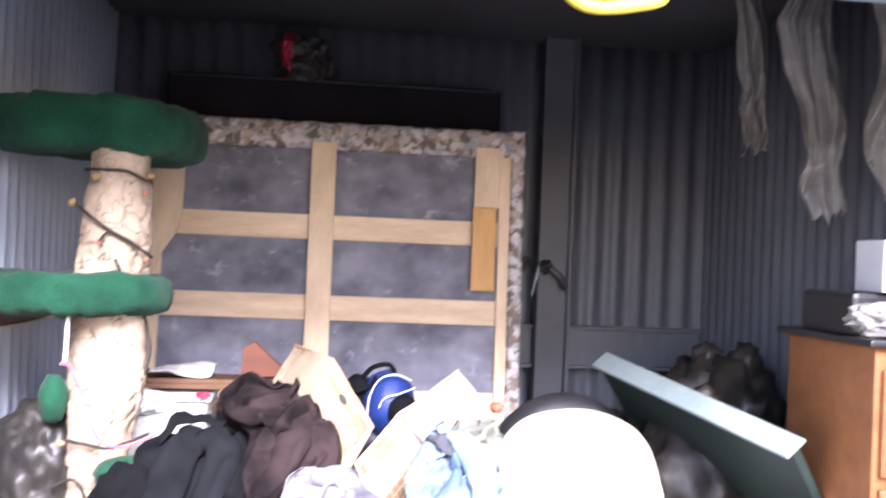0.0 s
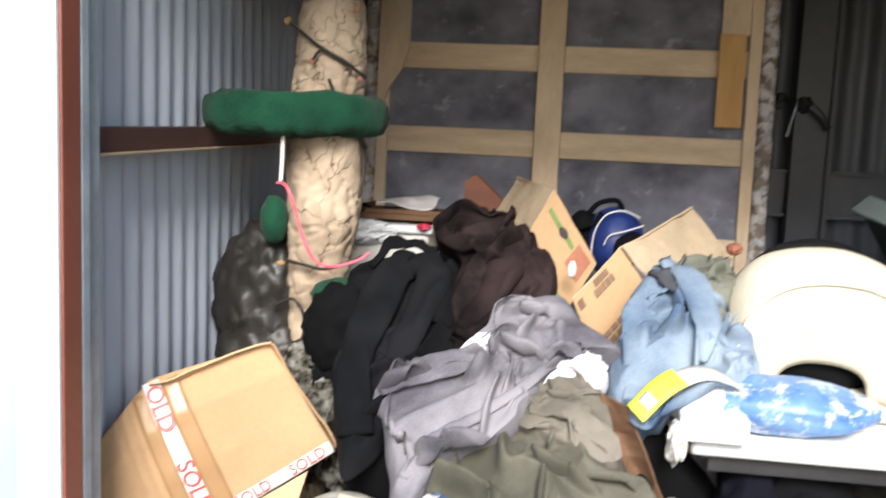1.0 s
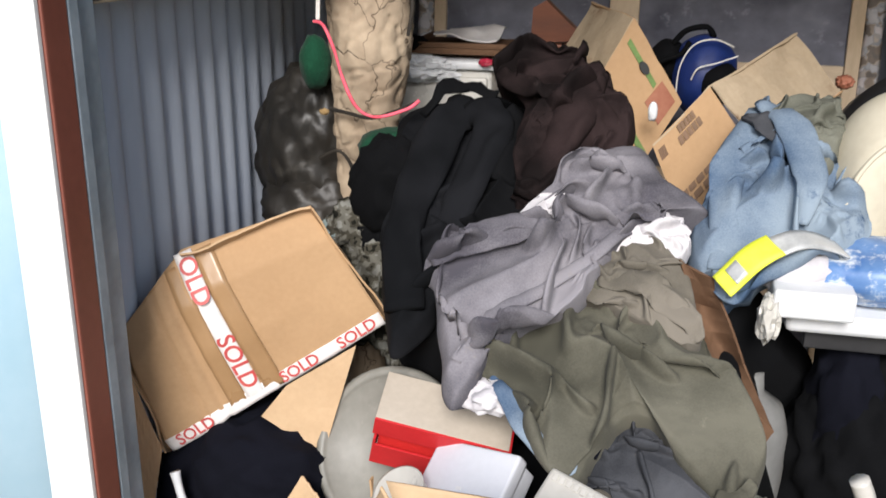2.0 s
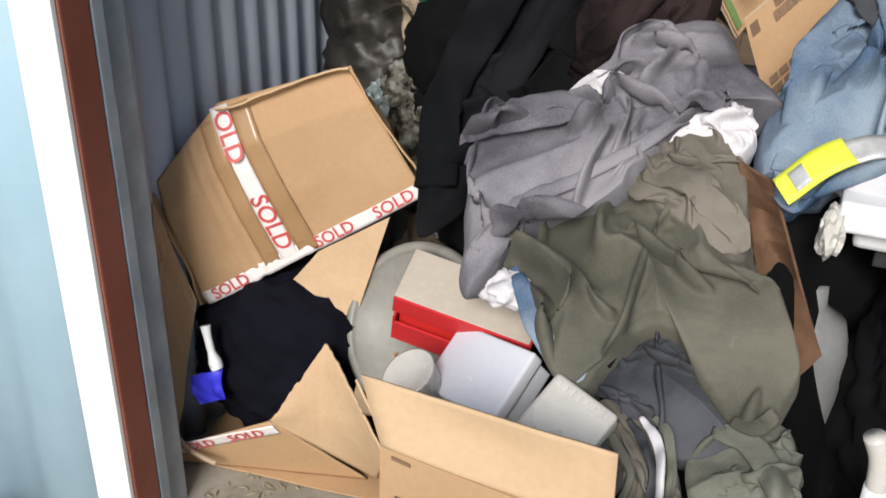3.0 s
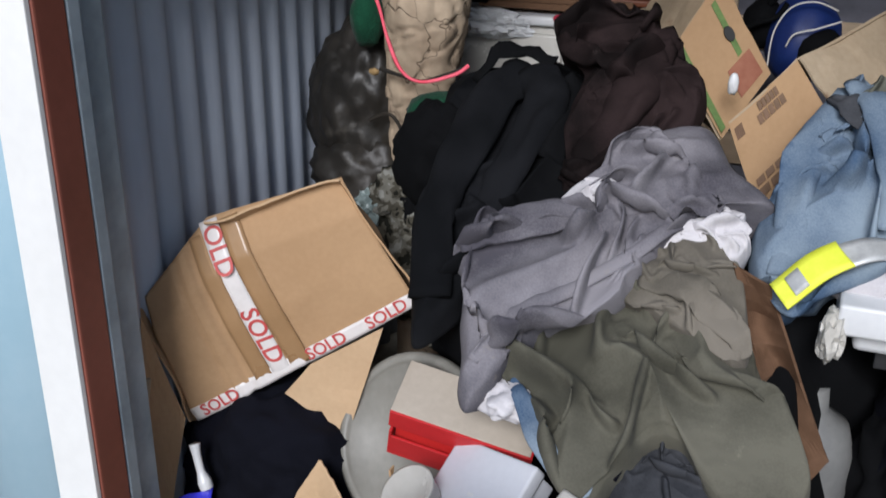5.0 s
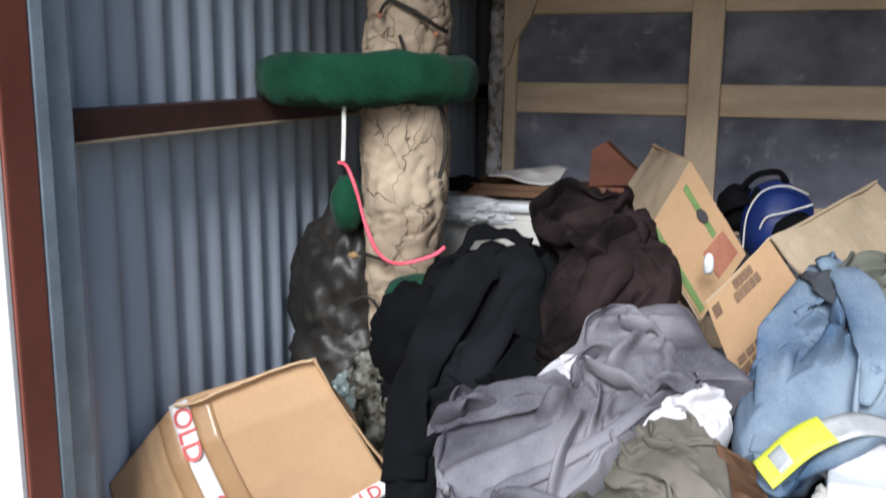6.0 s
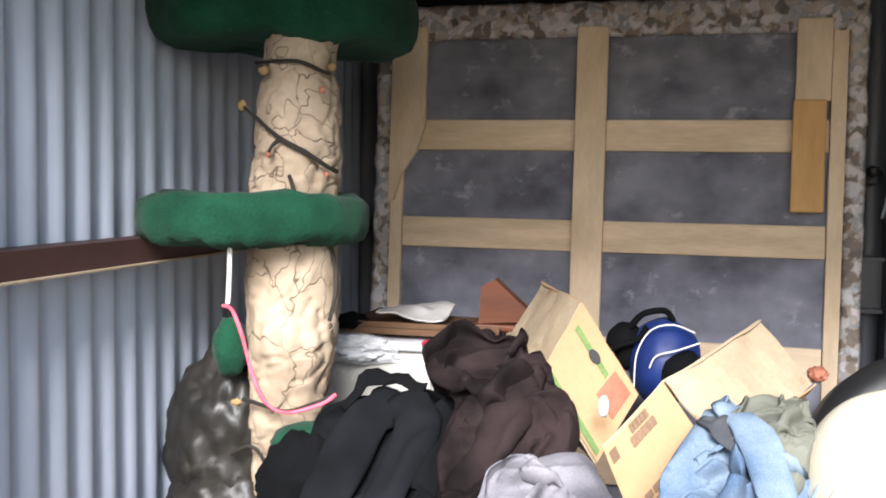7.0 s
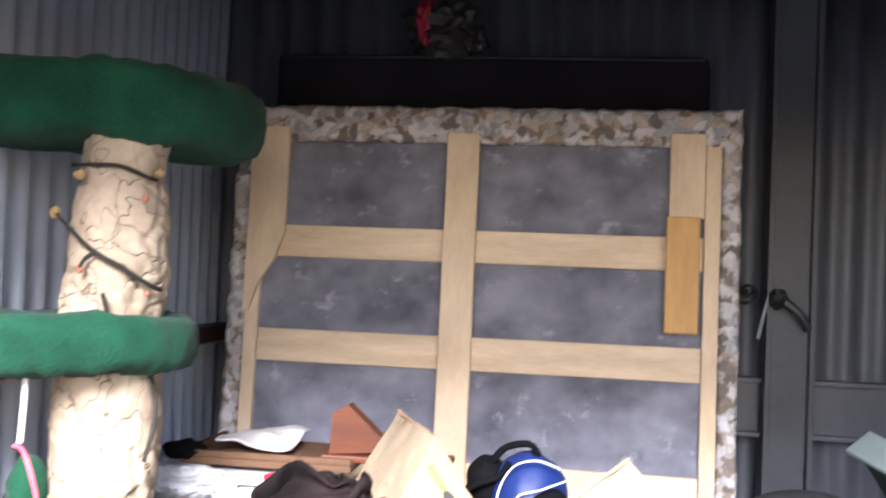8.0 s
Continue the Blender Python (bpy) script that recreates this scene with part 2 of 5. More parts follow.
REFLECT = material("reflective_silver", (0.42, 0.43, 0.43), (0.6, 0.61, 0.6), 0.35, 0.2, 30, 200, 0.1)
RED_CARD = material("red_shoebox_card", (0.48, 0.012, 0.016), (0.6, 0.022, 0.025), 0.5, 0, 5, 80, 0.05)
RED_INSIDE = material("red_shoebox_inside", (0.6, 0.02, 0.02), (0.75, 0.04, 0.03), 0.6, 0, 5, 80, 0.05)
BUFF_CARD = material("buff_lid_card", (0.42, 0.36, 0.29), (0.52, 0.46, 0.38), 0.8, 0, 5, 80, 0.05)
GREY_CARD = material("pale_grey_card", (0.6, 0.62, 0.67), (0.68, 0.7, 0.75), 0.6, 0, 5, 80, 0.04)
GREY_TUB = material("grey_plastic_tub", (0.16, 0.155, 0.135), (0.27, 0.265, 0.235), 0.5, 0, 4, 50, 0.1, (0.36, 0.35, 0.31), 0.62)
WHITE_PLASTIC = material("white_plastic", (0.62, 0.63, 0.64), (0.74, 0.75, 0.76), 0.35, 0, 5, 60, 0.04)
CLEAR_PLASTIC = material("cloudy_plastic", (0.52, 0.5, 0.45), (0.66, 0.64, 0.59), 0.28, 0, 6, 60, 0.05, transmission=0.1)
# white jug plastic darkened to carry the shade under the table
SHADED_JUG = material("shaded_jug_plastic", (0.16, 0.16, 0.155), (0.25, 0.25, 0.24), 0.4, 0, 6, 60, 0.05, (0.2, 0.19, 0.17), 0.6)
CREAM = material("cream_vinyl", (0.56, 0.5, 0.38), (0.68, 0.63, 0.5), 0.6, 0, 4, 60, 0.08, (0.5, 0.43, 0.3), 0.68)
BLACK_PLASTIC = material("black_plastic", (0.012, 0.012, 0.013), (0.028, 0.028, 0.03), 0.45, 0, 6, 60, 0.08)
BLUE_PRINT = material("blue_printed_film", (0.06, 0.15, 0.36), (0.2, 0.33, 0.55), 0.4, 0, 9, 50, 0.1, (0.6, 0.64, 0.68), 0.5)
BLUE_BAG = material("royal_blue_nylon", (0.005, 0.016, 0.1), (0.012, 0.038, 0.19), 0.6, 0, 6, 220, 0.15)
BLUE_LABEL = material("bright_blue_label", (0.02, 0.02, 0.42), (0.04, 0.04, 0.6), 0.5, 0, 12, 120, 0.05)
ORANGE_WOOD = material("varnished_orange_wood", (0.22, 0.085, 0.03), (0.34, 0.14, 0.05), 0.45, 0, 3, 30, 0.08, (0.15, 0.06, 0.025), 0.68, (1, 6, 6))
RED_WOOD = material("red_brown_wood", (0.1, 0.028, 0.01), (0.18, 0.05, 0.016), 0.5, 0, 3, 30, 0.08, (0.1, 0.04, 0.02), 0.68, (1, 6, 6))
GLASS_EDGE = material("pale_green_laminate", (0.15, 0.19, 0.185), (0.24, 0.29, 0.28), 0.4, 0, 4, 50, 0.05, (0.34, 0.38, 0.36), 0.66)
DARK_GREEN = material("dark_green_paint", (0.007, 0.017, 0.014), (0.016, 0.03, 0.025), 0.6, 0, 4, 50, 0.1)
GREY_FILM = material("dusty_plastic_film", (0.1, 0.095, 0.09), (0.3, 0.285, 0.26), 0.45, 0, 4, 25, 0.3, (0.42, 0.4, 0.36), 0.6)
DARK_TICK = material("dark_mattress_ticking", (0.012, 0.01, 0.012), (0.03, 0.026, 0.03), 0.9, 0, 3, 60, 0.2)
YELLOW = material("yellow_webbing", (0.6, 0.46, 0.03), (0.78, 0.62, 0.06), 0.7, 0, 20, 160, 0.15)
RED_FILM = material("crimson_plastic", (0.3, 0.01, 0.03), (0.45, 0.025, 0.06), 0.4, 0, 8, 60, 0.2)
LEAF = material("dry_leaf", (0.22, 0.14, 0.06), (0.36, 0.25, 0.12), 0.9, 0, 20, 80, 0.2)
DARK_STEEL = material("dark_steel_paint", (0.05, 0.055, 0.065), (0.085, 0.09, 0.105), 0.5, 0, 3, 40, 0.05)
CEILING = material("roof_steel", (0.045, 0.045, 0.05), (0.08, 0.08, 0.085), 0.6, 0, 2, 30, 0.1)
STRAW = material("dry_straw", (0.2, 0.18, 0.1), (0.34, 0.31, 0.19), 0.9, 0, 30, 80, 0.1)


# ---- building helpers ----
def thing(name, at, label, category, group="", kind=""):
    """An Empty at a thing's base, which carries its parts."""
    ob = new(name)
    ob.empty_display_size = 0.05
    ob.matrix_world = at if isinstance(at, Matrix) else Matrix.Translation(at)
    return tagged(ob, label, category, group, kind)


def part(name, bm, mat, parent=None, label="", smooth=False):
    """One mesh out of a bmesh in world coordinates, as a part of a thing or of a part."""
    if parent:
        top = parent.parent or parent
        bm.transform(top.matrix_basis.inverted())
    bmesh.ops.recalc_face_normals(bm, faces=bm.faces)
    me = bpy.data.meshes.new(name)
    bm.to_mesh(me)
    bm.free()
    me.materials.append(mat)
    if smooth:
        me.polygons.foreach_set("use_smooth", [True] * len(me.polygons))
    ob = new(name, me)
    ob.parent = parent
    return tagged(ob, label) if label else ob


def block(x0, x1, y0, y1, z0, z1, bevel=0.003, m=None):
    bm = bmesh.new()
    bmesh.ops.create_cube(bm, size=1)
    bm.transform(Matrix.Translation(((x0 + x1) / 2, (y0 + y1) / 2, (z0 + z1) / 2)) @ Matrix.Diagonal((x1 - x0, y1 - y0, z1 - z0, 1)))
    if bevel:
        bmesh.ops.bevel(bm, geom=bm.edges[:], offset=bevel, segments=2, affect="EDGES", profile=0.6)
    if m:
        bm.transform(m)
    return bm


def join(*bms):
    out = bms[0]
    for b in bms[1:]:
        me = bpy.data.meshes.new("tmp")
        b.to_mesh(me)
        b.free()
        out.from_mesh(me)
        bpy.data.meshes.remove(me)
    return out


def sheet(fn, nu, nv, thick):
    """A slab with thickness over the surface fn(u, v), u and v from 0 to 1."""
    pts = [[Vector(fn(i / nu, j / nv)) for j in range(nv + 1)] for i in range(nu + 1)]
    bm = bmesh.new()
    nor = [[None] * (nv + 1) for _ in range(nu + 1)]
    for i in range(nu + 1):
        for j in range(nv + 1):
            du = pts[min(i + 1, nu)][j] - pts[max(i - 1, 0)][j]
            dv = pts[i][min(j + 1, nv)] - pts[i][max(j - 1, 0)]
            nor[i][j] = du.cross(dv).normalized()
    a = [[bm.verts.new(pts[i][j]) for j in range(nv + 1)] for i in range(nu + 1)]
    b = [[bm.verts.new(pts[i][j] - nor[i][j] * thick) for j in range(nv + 1)] for i in range(nu + 1)]
    for i in range(nu):
        for j in range(nv):
            bm.faces.new((a[i][j], a[i + 1][j], a[i + 1][j + 1], a[i][j + 1]))
            bm.faces.new((b[i][j], b[i][j + 1], b[i + 1][j + 1], b[i + 1][j]))
    for i in range(nu):
        bm.faces.new((a[i][0], b[i][0], b[i + 1][0], a[i + 1][0]))
        bm.faces.new((a[i][nv], a[i + 1][nv], b[i + 1][nv], b[i][nv]))
    for j in range(nv):
        bm.faces.new((a[0][j], a[0][j + 1], b[0][j + 1], b[0][j]))
        bm.faces.new((a[nu][j], b[nu][j], b[nu][j + 1], a[nu][j + 1]))
    return bm


def board(p00, p10, p11, p01, thick=0.004, crumple=0.0, scale=6.0, n=14, bow=0.0):
    """A cardboard-like panel between four corners, crumpled and bowed along its normal."""
    q = [Vector(p) for p in (p00, p10, p11, p01)]
    nrm = (q[1] - q[0]).cross(q[3] - q[0]).normalized()

    def fn(u, v):
        p = q[0] * (1 - u) * (1 - v) + q[1] * u * (1 - v) + q[2] * u * v + q[3] * (1 - u) * v
        d = crumple * noise.fractal(p * scale, 0.8, 2.0, 3) + bow * math.sin(math.pi * u) * math.sin(math.pi * v)
        return p + nrm * d

    return sheet(fn, n, n, thick)


def ribbed(axis, at, a0, a1, z0, z1, pitch=0.083, amp=0.011, thick=0.004, sign=1, ny=6):
    """A corrugated sheet, ribs upright. axis x: the sheet faces along x and runs in y; axis y: the other way."""
    n = int((a1 - a0) / pitch * 8)

    def fn(u, v):
        a = a0 + u * (a1 - a0)
        w = math.sin(2 * math.pi * a / pitch)
        d = at + sign * amp * (abs(w) ** 0.7 * (1 if w > 0 else -1)) + 0.004 * noise.noise(Vector((a * 2, v * 3, at)))
        return (d, a, z0 + v * (z1 - z0)) if axis == "x" else (a, d, z0 + v * (z1 - z0))

    return sheet(fn, n, ny, thick)


def tube(pts, r, sides=8, jitter=0.0):
    """A round bar along a smooth line; r a number or one radius a point."""
    pts = [Vector(p) for p in pts]
    rr = r if isinstance(r, (list, tuple)) else [r] * len(pts)
    fine, rad = [], []
    for i in range(len(pts) - 1):
        p0, p1, p2, p3 = pts[max(i - 1, 0)], pts[i], pts[i + 1], pts[min(i + 2, len(pts) - 1)]
        for k in range(6):
            t = k / 6
            fine.append(0.5 * ((2 * p1) + (p2 - p0) * t + (2 * p0 - 5 * p1 + 4 * p2 - p3) * t * t + (3 * p1 - p0 - 3 * p2 + p3) * t ** 3))
            rad.append(rr[i] + (rr[i + 1] - rr[i]) * t)
    fine.append(pts[-1])
    rad.append(rr[-1])
    bm = bmesh.new()
    rings = []
    for i, p in enumerate(fine):
        d = (fine[min(i + 1, len(fine) - 1)] - fine[max(i - 1, 0)]).normalized()
        x = d.cross(Vector((0.13, 0.31, 0.94))).normalized()
        y = d.cross(x)
        ring = []
        for s in range(sides):
            a = 2 * math.pi * s / sides
            w = x * math.cos(a) + y * math.sin(a)
            k = rad[i] * (1 + jitter * noise.noise((p + w * rad[i]) * 14))
            ring.append(bm.verts.new(p + w * k))
        rings.append(ring)
    for a, b in zip(rings, rings[1:]):
        for s in range(sides):
            bm.faces.new((a[s], a[(s + 1) % sides], b[(s + 1) % sides], b[s]))
    bm.faces.new(rings[0][::-1])
    bm.faces.new(rings[-1])
    return bm


def blob(c, r, seed=0, lump=0.15, scale=3.0, sub=4, squash=None, ridge=0.0, m=None):
    """A lumpy closed body: radii r about c, with broad lumps and sharp creases."""
    bm = bmesh.new()
    bmesh.ops.create_icosphere(bm, subdivisions=sub, radius=1)
    for v in bm.verts:
        d = v.co.normalized()
        o = Vector((seed * 3.1, seed * 1.7, seed * 2.3))
        k = 1 + lump * noise.fractal(d * scale + o, 0.7, 2.0, 3)
        if ridge:
            k += ridge * (0.5 - abs(noise.noise(d * scale * 2.2 + o))) ** 2
        p = d * k
        if squash:
            p.z = max(p.z, squash)
        v.co = Vector((p.x * r[0], p.y * r[1], p.z * r[2]))
    if m:
        bm.transform(m)
    bm.transform(Matrix.Translation(c))
    return bm


def lathe(profile, c, sides=40, m=None):
    """A body turned about the upright through c; profile: radius and height pairs."""
    bm = bmesh.new()
    rings = [[bm.verts.new((r * math.cos(2 * math.pi * s / sides), r * math.sin(2 * math.pi * s / sides), z)) for s in range(sides)] for r, z in profile]
    for a, b in zip(rings, rings[1:]):
        for s in range(sides):
            bm.faces.new((a[s], a[(s + 1) % sides], b[(s + 1) % sides], b[s]))
    bm.faces.new(rings[0][::-1])
    bm.faces.new(rings[-1])
    if m:
        bm.transform(m)
    bm.transform(Matrix.Translation(c))
    return bm


def writing(text, size, m, mat, parent, name="lettering", depth=0.0004):
    cu = bpy.data.curves.new(name, "FONT")
    cu.body, cu.size, cu.align_x, cu.align_y, cu.extrude, cu.resolution_u = text, size, "CENTER", "CENTER", depth, 3
    cu.offset = size * 0.012
    cu.materials.append(mat)
    ob = new(name, cu)
    top = parent.parent or parent
    ob.parent = parent
    ob.matrix_basis = top.matrix_basis.inverted() @ m
    return ob


def basis(o, x, z):
    """A pose at o whose x and z axes point along x and z."""
    x = Vector(x).normalized()
    z = (Vector(z) - x * Vector(z).dot(x)).normalized()
    y = z.cross(x)
    return Matrix.Translation(o) @ Matrix((x, y, z)).transposed().to_4x4()


# the clothes heap slopes up to the back: s runs along x, v up the slope
SLOPE = math.atan(0.667)
HEAP_O = Vector((0, 1.82, 0.45))
HEAP_V = Vector((0, math.cos(SLOPE), math.sin(SLOPE)))
HEAP_N = Vector((0, -math.sin(SLOPE), math.cos(SLOPE)))


def on_heap(s, v, lift=0.0):
    return Vector((s, 0, 0)) + HEAP_O + HEAP_V * v + HEAP_N * lift


def smooth_loop(pts, n):
    """n points on a closed smooth line through pts, with corners kept fairly tight."""
    out, m = [], len(pts)
    for i in range(n):
        f = i * m / n
        k, t = int(f), f - int(f)
        p0, p1, p2, p3 = (Vector(pts[(k + d) % m]) for d in (-1, 0, 1, 2))
        a = 0.35
        t1, t2 = (p2 - p0) * a, (p3 - p1) * a
        h = t * t
        c = h * t
        out.append(p1 * (2 * c - 3 * h + 1) + t1 * (c - 2 * h + t) + p2 * (3 * h - 2 * c) + t2 * (c - h))
    return out


def buckled(seed, squeeze, tacks, steps=220, n=110, cell=0.006):
    """A square of cloth pushed together on a flat floor until it buckles; gives how far each point has moved."""
    rng = np.random.default_rng(seed)
    g = (np.arange(n) - (n - 1) / 2) * cell
    x0, y0 = np.meshgrid(g, g, indexing="ij")
    p = np.stack([x0, y0, np.zeros_like(x0)], -1)
    for _ in range(14):
        a, f, ph = rng.uniform(0, np.pi), rng.uniform(18, 70), rng.uniform(0, 6.28)
        p[..., 2] += 0.12 * np.sin((x0 * np.cos(a) + y0 * np.sin(a)) * f + ph) / f
    p[..., 2] += 0.012
    start, goal = p.copy(), p * np.array([squeeze[0], squeeze[1], 0]) + np.array([0, 0, 0.004])
    held = np.zeros((n, n), bool)
    held[0] = held[-1] = held[:, 0] = held[:, -1] = True
    for _ in range(tacks):
        i, j = rng.integers(n // 8, n - n // 8, 2)
        r = rng.integers(2, 6)
        spot = (slice(i - r, i + r), slice(j - r, j + r))
        held[spot] = True
        goal[spot] += np.array([*rng.normal(0, 0.022, 2), 0])
    speed = np.zeros_like(p)
    diag = cell * math.sqrt(2)

    def spring(a, b, rest, k, push_only=False):
        d = b - a
        l = np.sqrt((d * d).sum(-1, keepdims=True)) + 1e-9
        gap = np.minimum(l - rest, 0) if push_only else l - rest
        c = d * (k * gap / l)
        a += c
        b -= c

    for s in range(steps):
        t = min(1.0, s / (steps * 0.7))
        t = t * t * (3 - 2 * t)
        old = p.copy()
        p += speed * 0.9
        p[..., 2] -= 0.00012
        for _ in range(4):
            spring(p[:-1], p[1:], cell, 0.24)
            spring(p[:, :-1], p[:, 1:], cell, 0.24)
            spring(p[:-1, :-1], p[1:, 1:], diag, 0.1)
            spring(p[1:, :-1], p[:-1, 1:], diag, 0.1)
            for q, k in ((3, 0.05), (6, 0.02)):
                spring(p[:-q], p[q:], cell * q, k, True)
                spring(p[:, :-q], p[:, q:], cell * q, k, True)
            p[..., 2] = np.maximum(p[..., 2], 0)
            p[held] = (start + (goal - start) * t)[held]
        speed = np.clip(p - old, -0.002, 0.002)
    flat = np.stack([x0 * squeeze[0], y0 * squeeze[1], np.zeros_like(x0)], -1)
    return (p - flat).tolist(), squeeze, n, cell


CLOTHS = {"crumpled": buckled(1, (0.62, 0.8), 14), "long": buckled(4, (0.62, 0.96), 5), "star": buckled(7, (0.72, 0.74), 18)}


def crumple(kind, x, y):
    """The shift of buckled cloth at x and y, metres from its middle."""
    field, squeeze, n, cell = CLOTHS[kind]
    i = min(max(x / squeeze[0] / cell + (n - 1) / 2, 0), n - 1.001)
    j = min(max(y / squeeze[1] / cell + (n - 1) / 2, 0), n - 1.001)
    i0, j0 = int(i), int(j)
    u, v = i - i0, j - j0
    a, b, c, d = field[i0][j0], field[i0 + 1][j0], field[i0][j0 + 1], field[i0 + 1][j0 + 1]
    return [(a[k] * (1 - u) + b[k] * u) * (1 - v) + (c[k] * (1 - u) + d[k] * u) * v for k in range(3)]


def garment(name, outline, mat, label, lift=0.03, puff=0.04, fold=0.02, length=0.09, angle=0.0, seed=1, category="garment", edge=-0.03, kind="crumpled", size=1.0, tall=1.8):
    """A piece of clothing thrown on the heap: an outline in s and v, raised in long crossing folds that run along angle."""
    n, rings = 200, 80
    loop = smooth_loop(outline, n)
    c = sum(loop, Vector((0, 0))) / n
    ca, sa = math.cos(angle), math.sin(angle)
    bm = bmesh.new()
    off = Vector((seed * 7.3, seed * 3.7, seed * 1.9))

    def place(p, k):
        w = Vector((p.x * 5, p.y * 5, 0)) + off
        q = p - c
        along, across = q.x * ca + q.y * sa, -q.x * sa + q.y * ca
        da, db, dz = crumple(kind, across / size, along / size)
        calm = size * (0.35 + 0.65 * min(1.0, (1 - k) * 5))
        ph = across / length + 0.5 * noise.noise(Vector((along * 4, across * 2, seed)))
        h = 0.9 * fold * (1 - abs(math.sin(math.pi * ph))) ** 1.6 * max(0.1, 0.6 + noise.noise(w * 1.1)) * min(1.0, (1 - k) * 4)
        h += tall * dz * calm + 0.022 * noise.noise(w * 0.8) + 0.004 * noise.noise(w * 5) + 0.0015 * noise.noise(w * 16)
        rim = max(0.0, (k - 0.9) / 0.1)
        h += lift + puff * (1 - k * k) + edge * rim ** 2
        return on_heap(p.x + (db * ca - da * sa) * calm, p.y + (db * sa + da * ca) * calm, h)

    mid = bm.verts.new(place(c, 0))
    prev = None
    for r in range(1, rings + 1):
        k = r / rings
        ring = [bm.verts.new(place(c + (q - c) * k * (1 + 0.05 * k ** 4 * noise.noise(Vector((q.x * 9, q.y * 9, seed)))), k)) for q in loop]
        for i in range(n):
            j = (i + 1) % n
            bm.faces.new((mid, ring[i], ring[j]) if prev is None else (prev[i], ring[i], ring[j], prev[j]))
        prev = ring
    skirt = [bm.verts.new(v.co - HEAP_N * 0.05 + (on_heap(c.x, c.y) - v.co) * 0.12) for v in prev]
    for i in range(n):
        bm.faces.new((prev[i], skirt[i], skirt[(i + 1) % n], prev[(i + 1) % n]))
    th = thing(name, on_heap(c.x, c.y, lift - 0.05), label, category)
    part("body", bm, mat, th, "", True)
    return th


def limb(th, name, line, mat, seed=1, flat=0.45, label=""):
    """A sleeve, leg or rolled hem that lies on the heap; line: s, v, lift and half width."""
    pts = [on_heap(s, v, l) for s, v, l, w in line]
    rad = [w for s, v, l, w in line]
    bm = tube(pts, rad, 22)
    for v in bm.verts:
        d = min(range(len(pts)), key=lambda i: (pts[i] - v.co).length_squared)
        base = (v.co - on_heap(v.co.x, 0)).dot(HEAP_N)
        mid = (pts[d] - on_heap(pts[d].x, 0)).dot(HEAP_N)
        q = Vector((v.co.x * 24, v.co.y * 24, v.co.z * 24 + seed * 5))
        dx, dy, dz = crumple("star", v.co.x - pts[0].x + 0.02 * seed - 0.2, v.co.y - pts[0].y + 0.15)
        v.co += HEAP_N * ((flat - 1) * (base - mid) + 0.9 * dz - 0.006 + 0.004 * noise.noise(q * 2))
        v.co += Vector((0.012 * noise.noise(q * 0.5 + Vector((7, 0, 0))), 0, 0))
    return part(name, bm, mat, th, label, True)


# ---- structure ----
WALL_X0, WALL_X1, BACK_Y, DOOR_Y, TOP_Z = -0.9, 1.62, 4.12, 1.742, 2.45


def setting(name, bm, mat, label, category="", smooth=False):
    return tagged(part(name, bm, mat, None, label, smooth), label, category or name.split("_")[0], "", "structure")


setting("ground", block(-40, 40, -60, 60, -0.4, -0.02, 0), GROUND, "dusty gravel ground outside the storage unit")
setting("floor", block(WALL_X0 - 0.1, WALL_X1 + 0.1, 1.7, BACK_Y + 0.1, -0.15, 0.0, 0.01), CONCRETE, "dusty stained concrete floor slab of the unit")
wall_west = setting("wall_west", ribbed("x", WALL_X0, 1.86, BACK_Y + 0.05, 0.0, TOP_Z, sign=1), STEEL_WALL, "blue-grey corrugated steel wall", smooth=True)
wall_north = setting("wall_north", ribbed("y", BACK_Y, WALL_X0 - 0.02, WALL_X1 + 0.02, 0.0, TOP_Z, pitch=0.1, sign=-1), DARK_WALL, "corrugated steel back wall, darker than the west wall", smooth=True)
wall_east = setting("wall_east", ribbed("x", WALL_X1, 1.86, BACK_Y + 0.05, 0.0, TOP_Z, sign=-1), DARK_WALL, "corrugated steel east wall, darker than the west wall", smooth=True)
setting("ceiling", block(WALL_X0 - 0.15, WALL_X1 + 0.15, 1.745, BACK_Y + 0.15, TOP_Z, TOP_Z + 0.06, 0), CEILING, "dark steel roof deck over the unit")
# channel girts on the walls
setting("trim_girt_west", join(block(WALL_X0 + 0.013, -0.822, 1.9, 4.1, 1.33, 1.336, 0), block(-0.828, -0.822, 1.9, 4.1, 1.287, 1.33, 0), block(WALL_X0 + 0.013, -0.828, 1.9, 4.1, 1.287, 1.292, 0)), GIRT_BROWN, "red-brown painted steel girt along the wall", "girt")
setting("trim_girt_lip", block(-0.8215, -0.812, 1.9, 4.1, 1.283, 1.2875, 0.001), CARD_DIRTY, "dusty lower lip of the steel girt", "girt")
setting("trim_girt_north", join(block(-0.8, WALL_X1 - 0.02, 4.05, 4.106, 1.232, 1.245, 0.002), block(-0.8, WALL_X1 - 0.02, 4.085, 4.106, 1.08, 1.232, 0), block(-0.8, WALL_X1 - 0.02, 4.05, 4.106, 1.066, 1.08, 0.002)), DARK_WALL, "grey steel girt across the back wall", "girt")
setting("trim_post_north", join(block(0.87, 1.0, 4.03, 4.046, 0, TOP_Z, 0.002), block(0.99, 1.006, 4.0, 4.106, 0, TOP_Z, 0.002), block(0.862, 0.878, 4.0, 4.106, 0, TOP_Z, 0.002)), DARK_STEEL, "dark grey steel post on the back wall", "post")
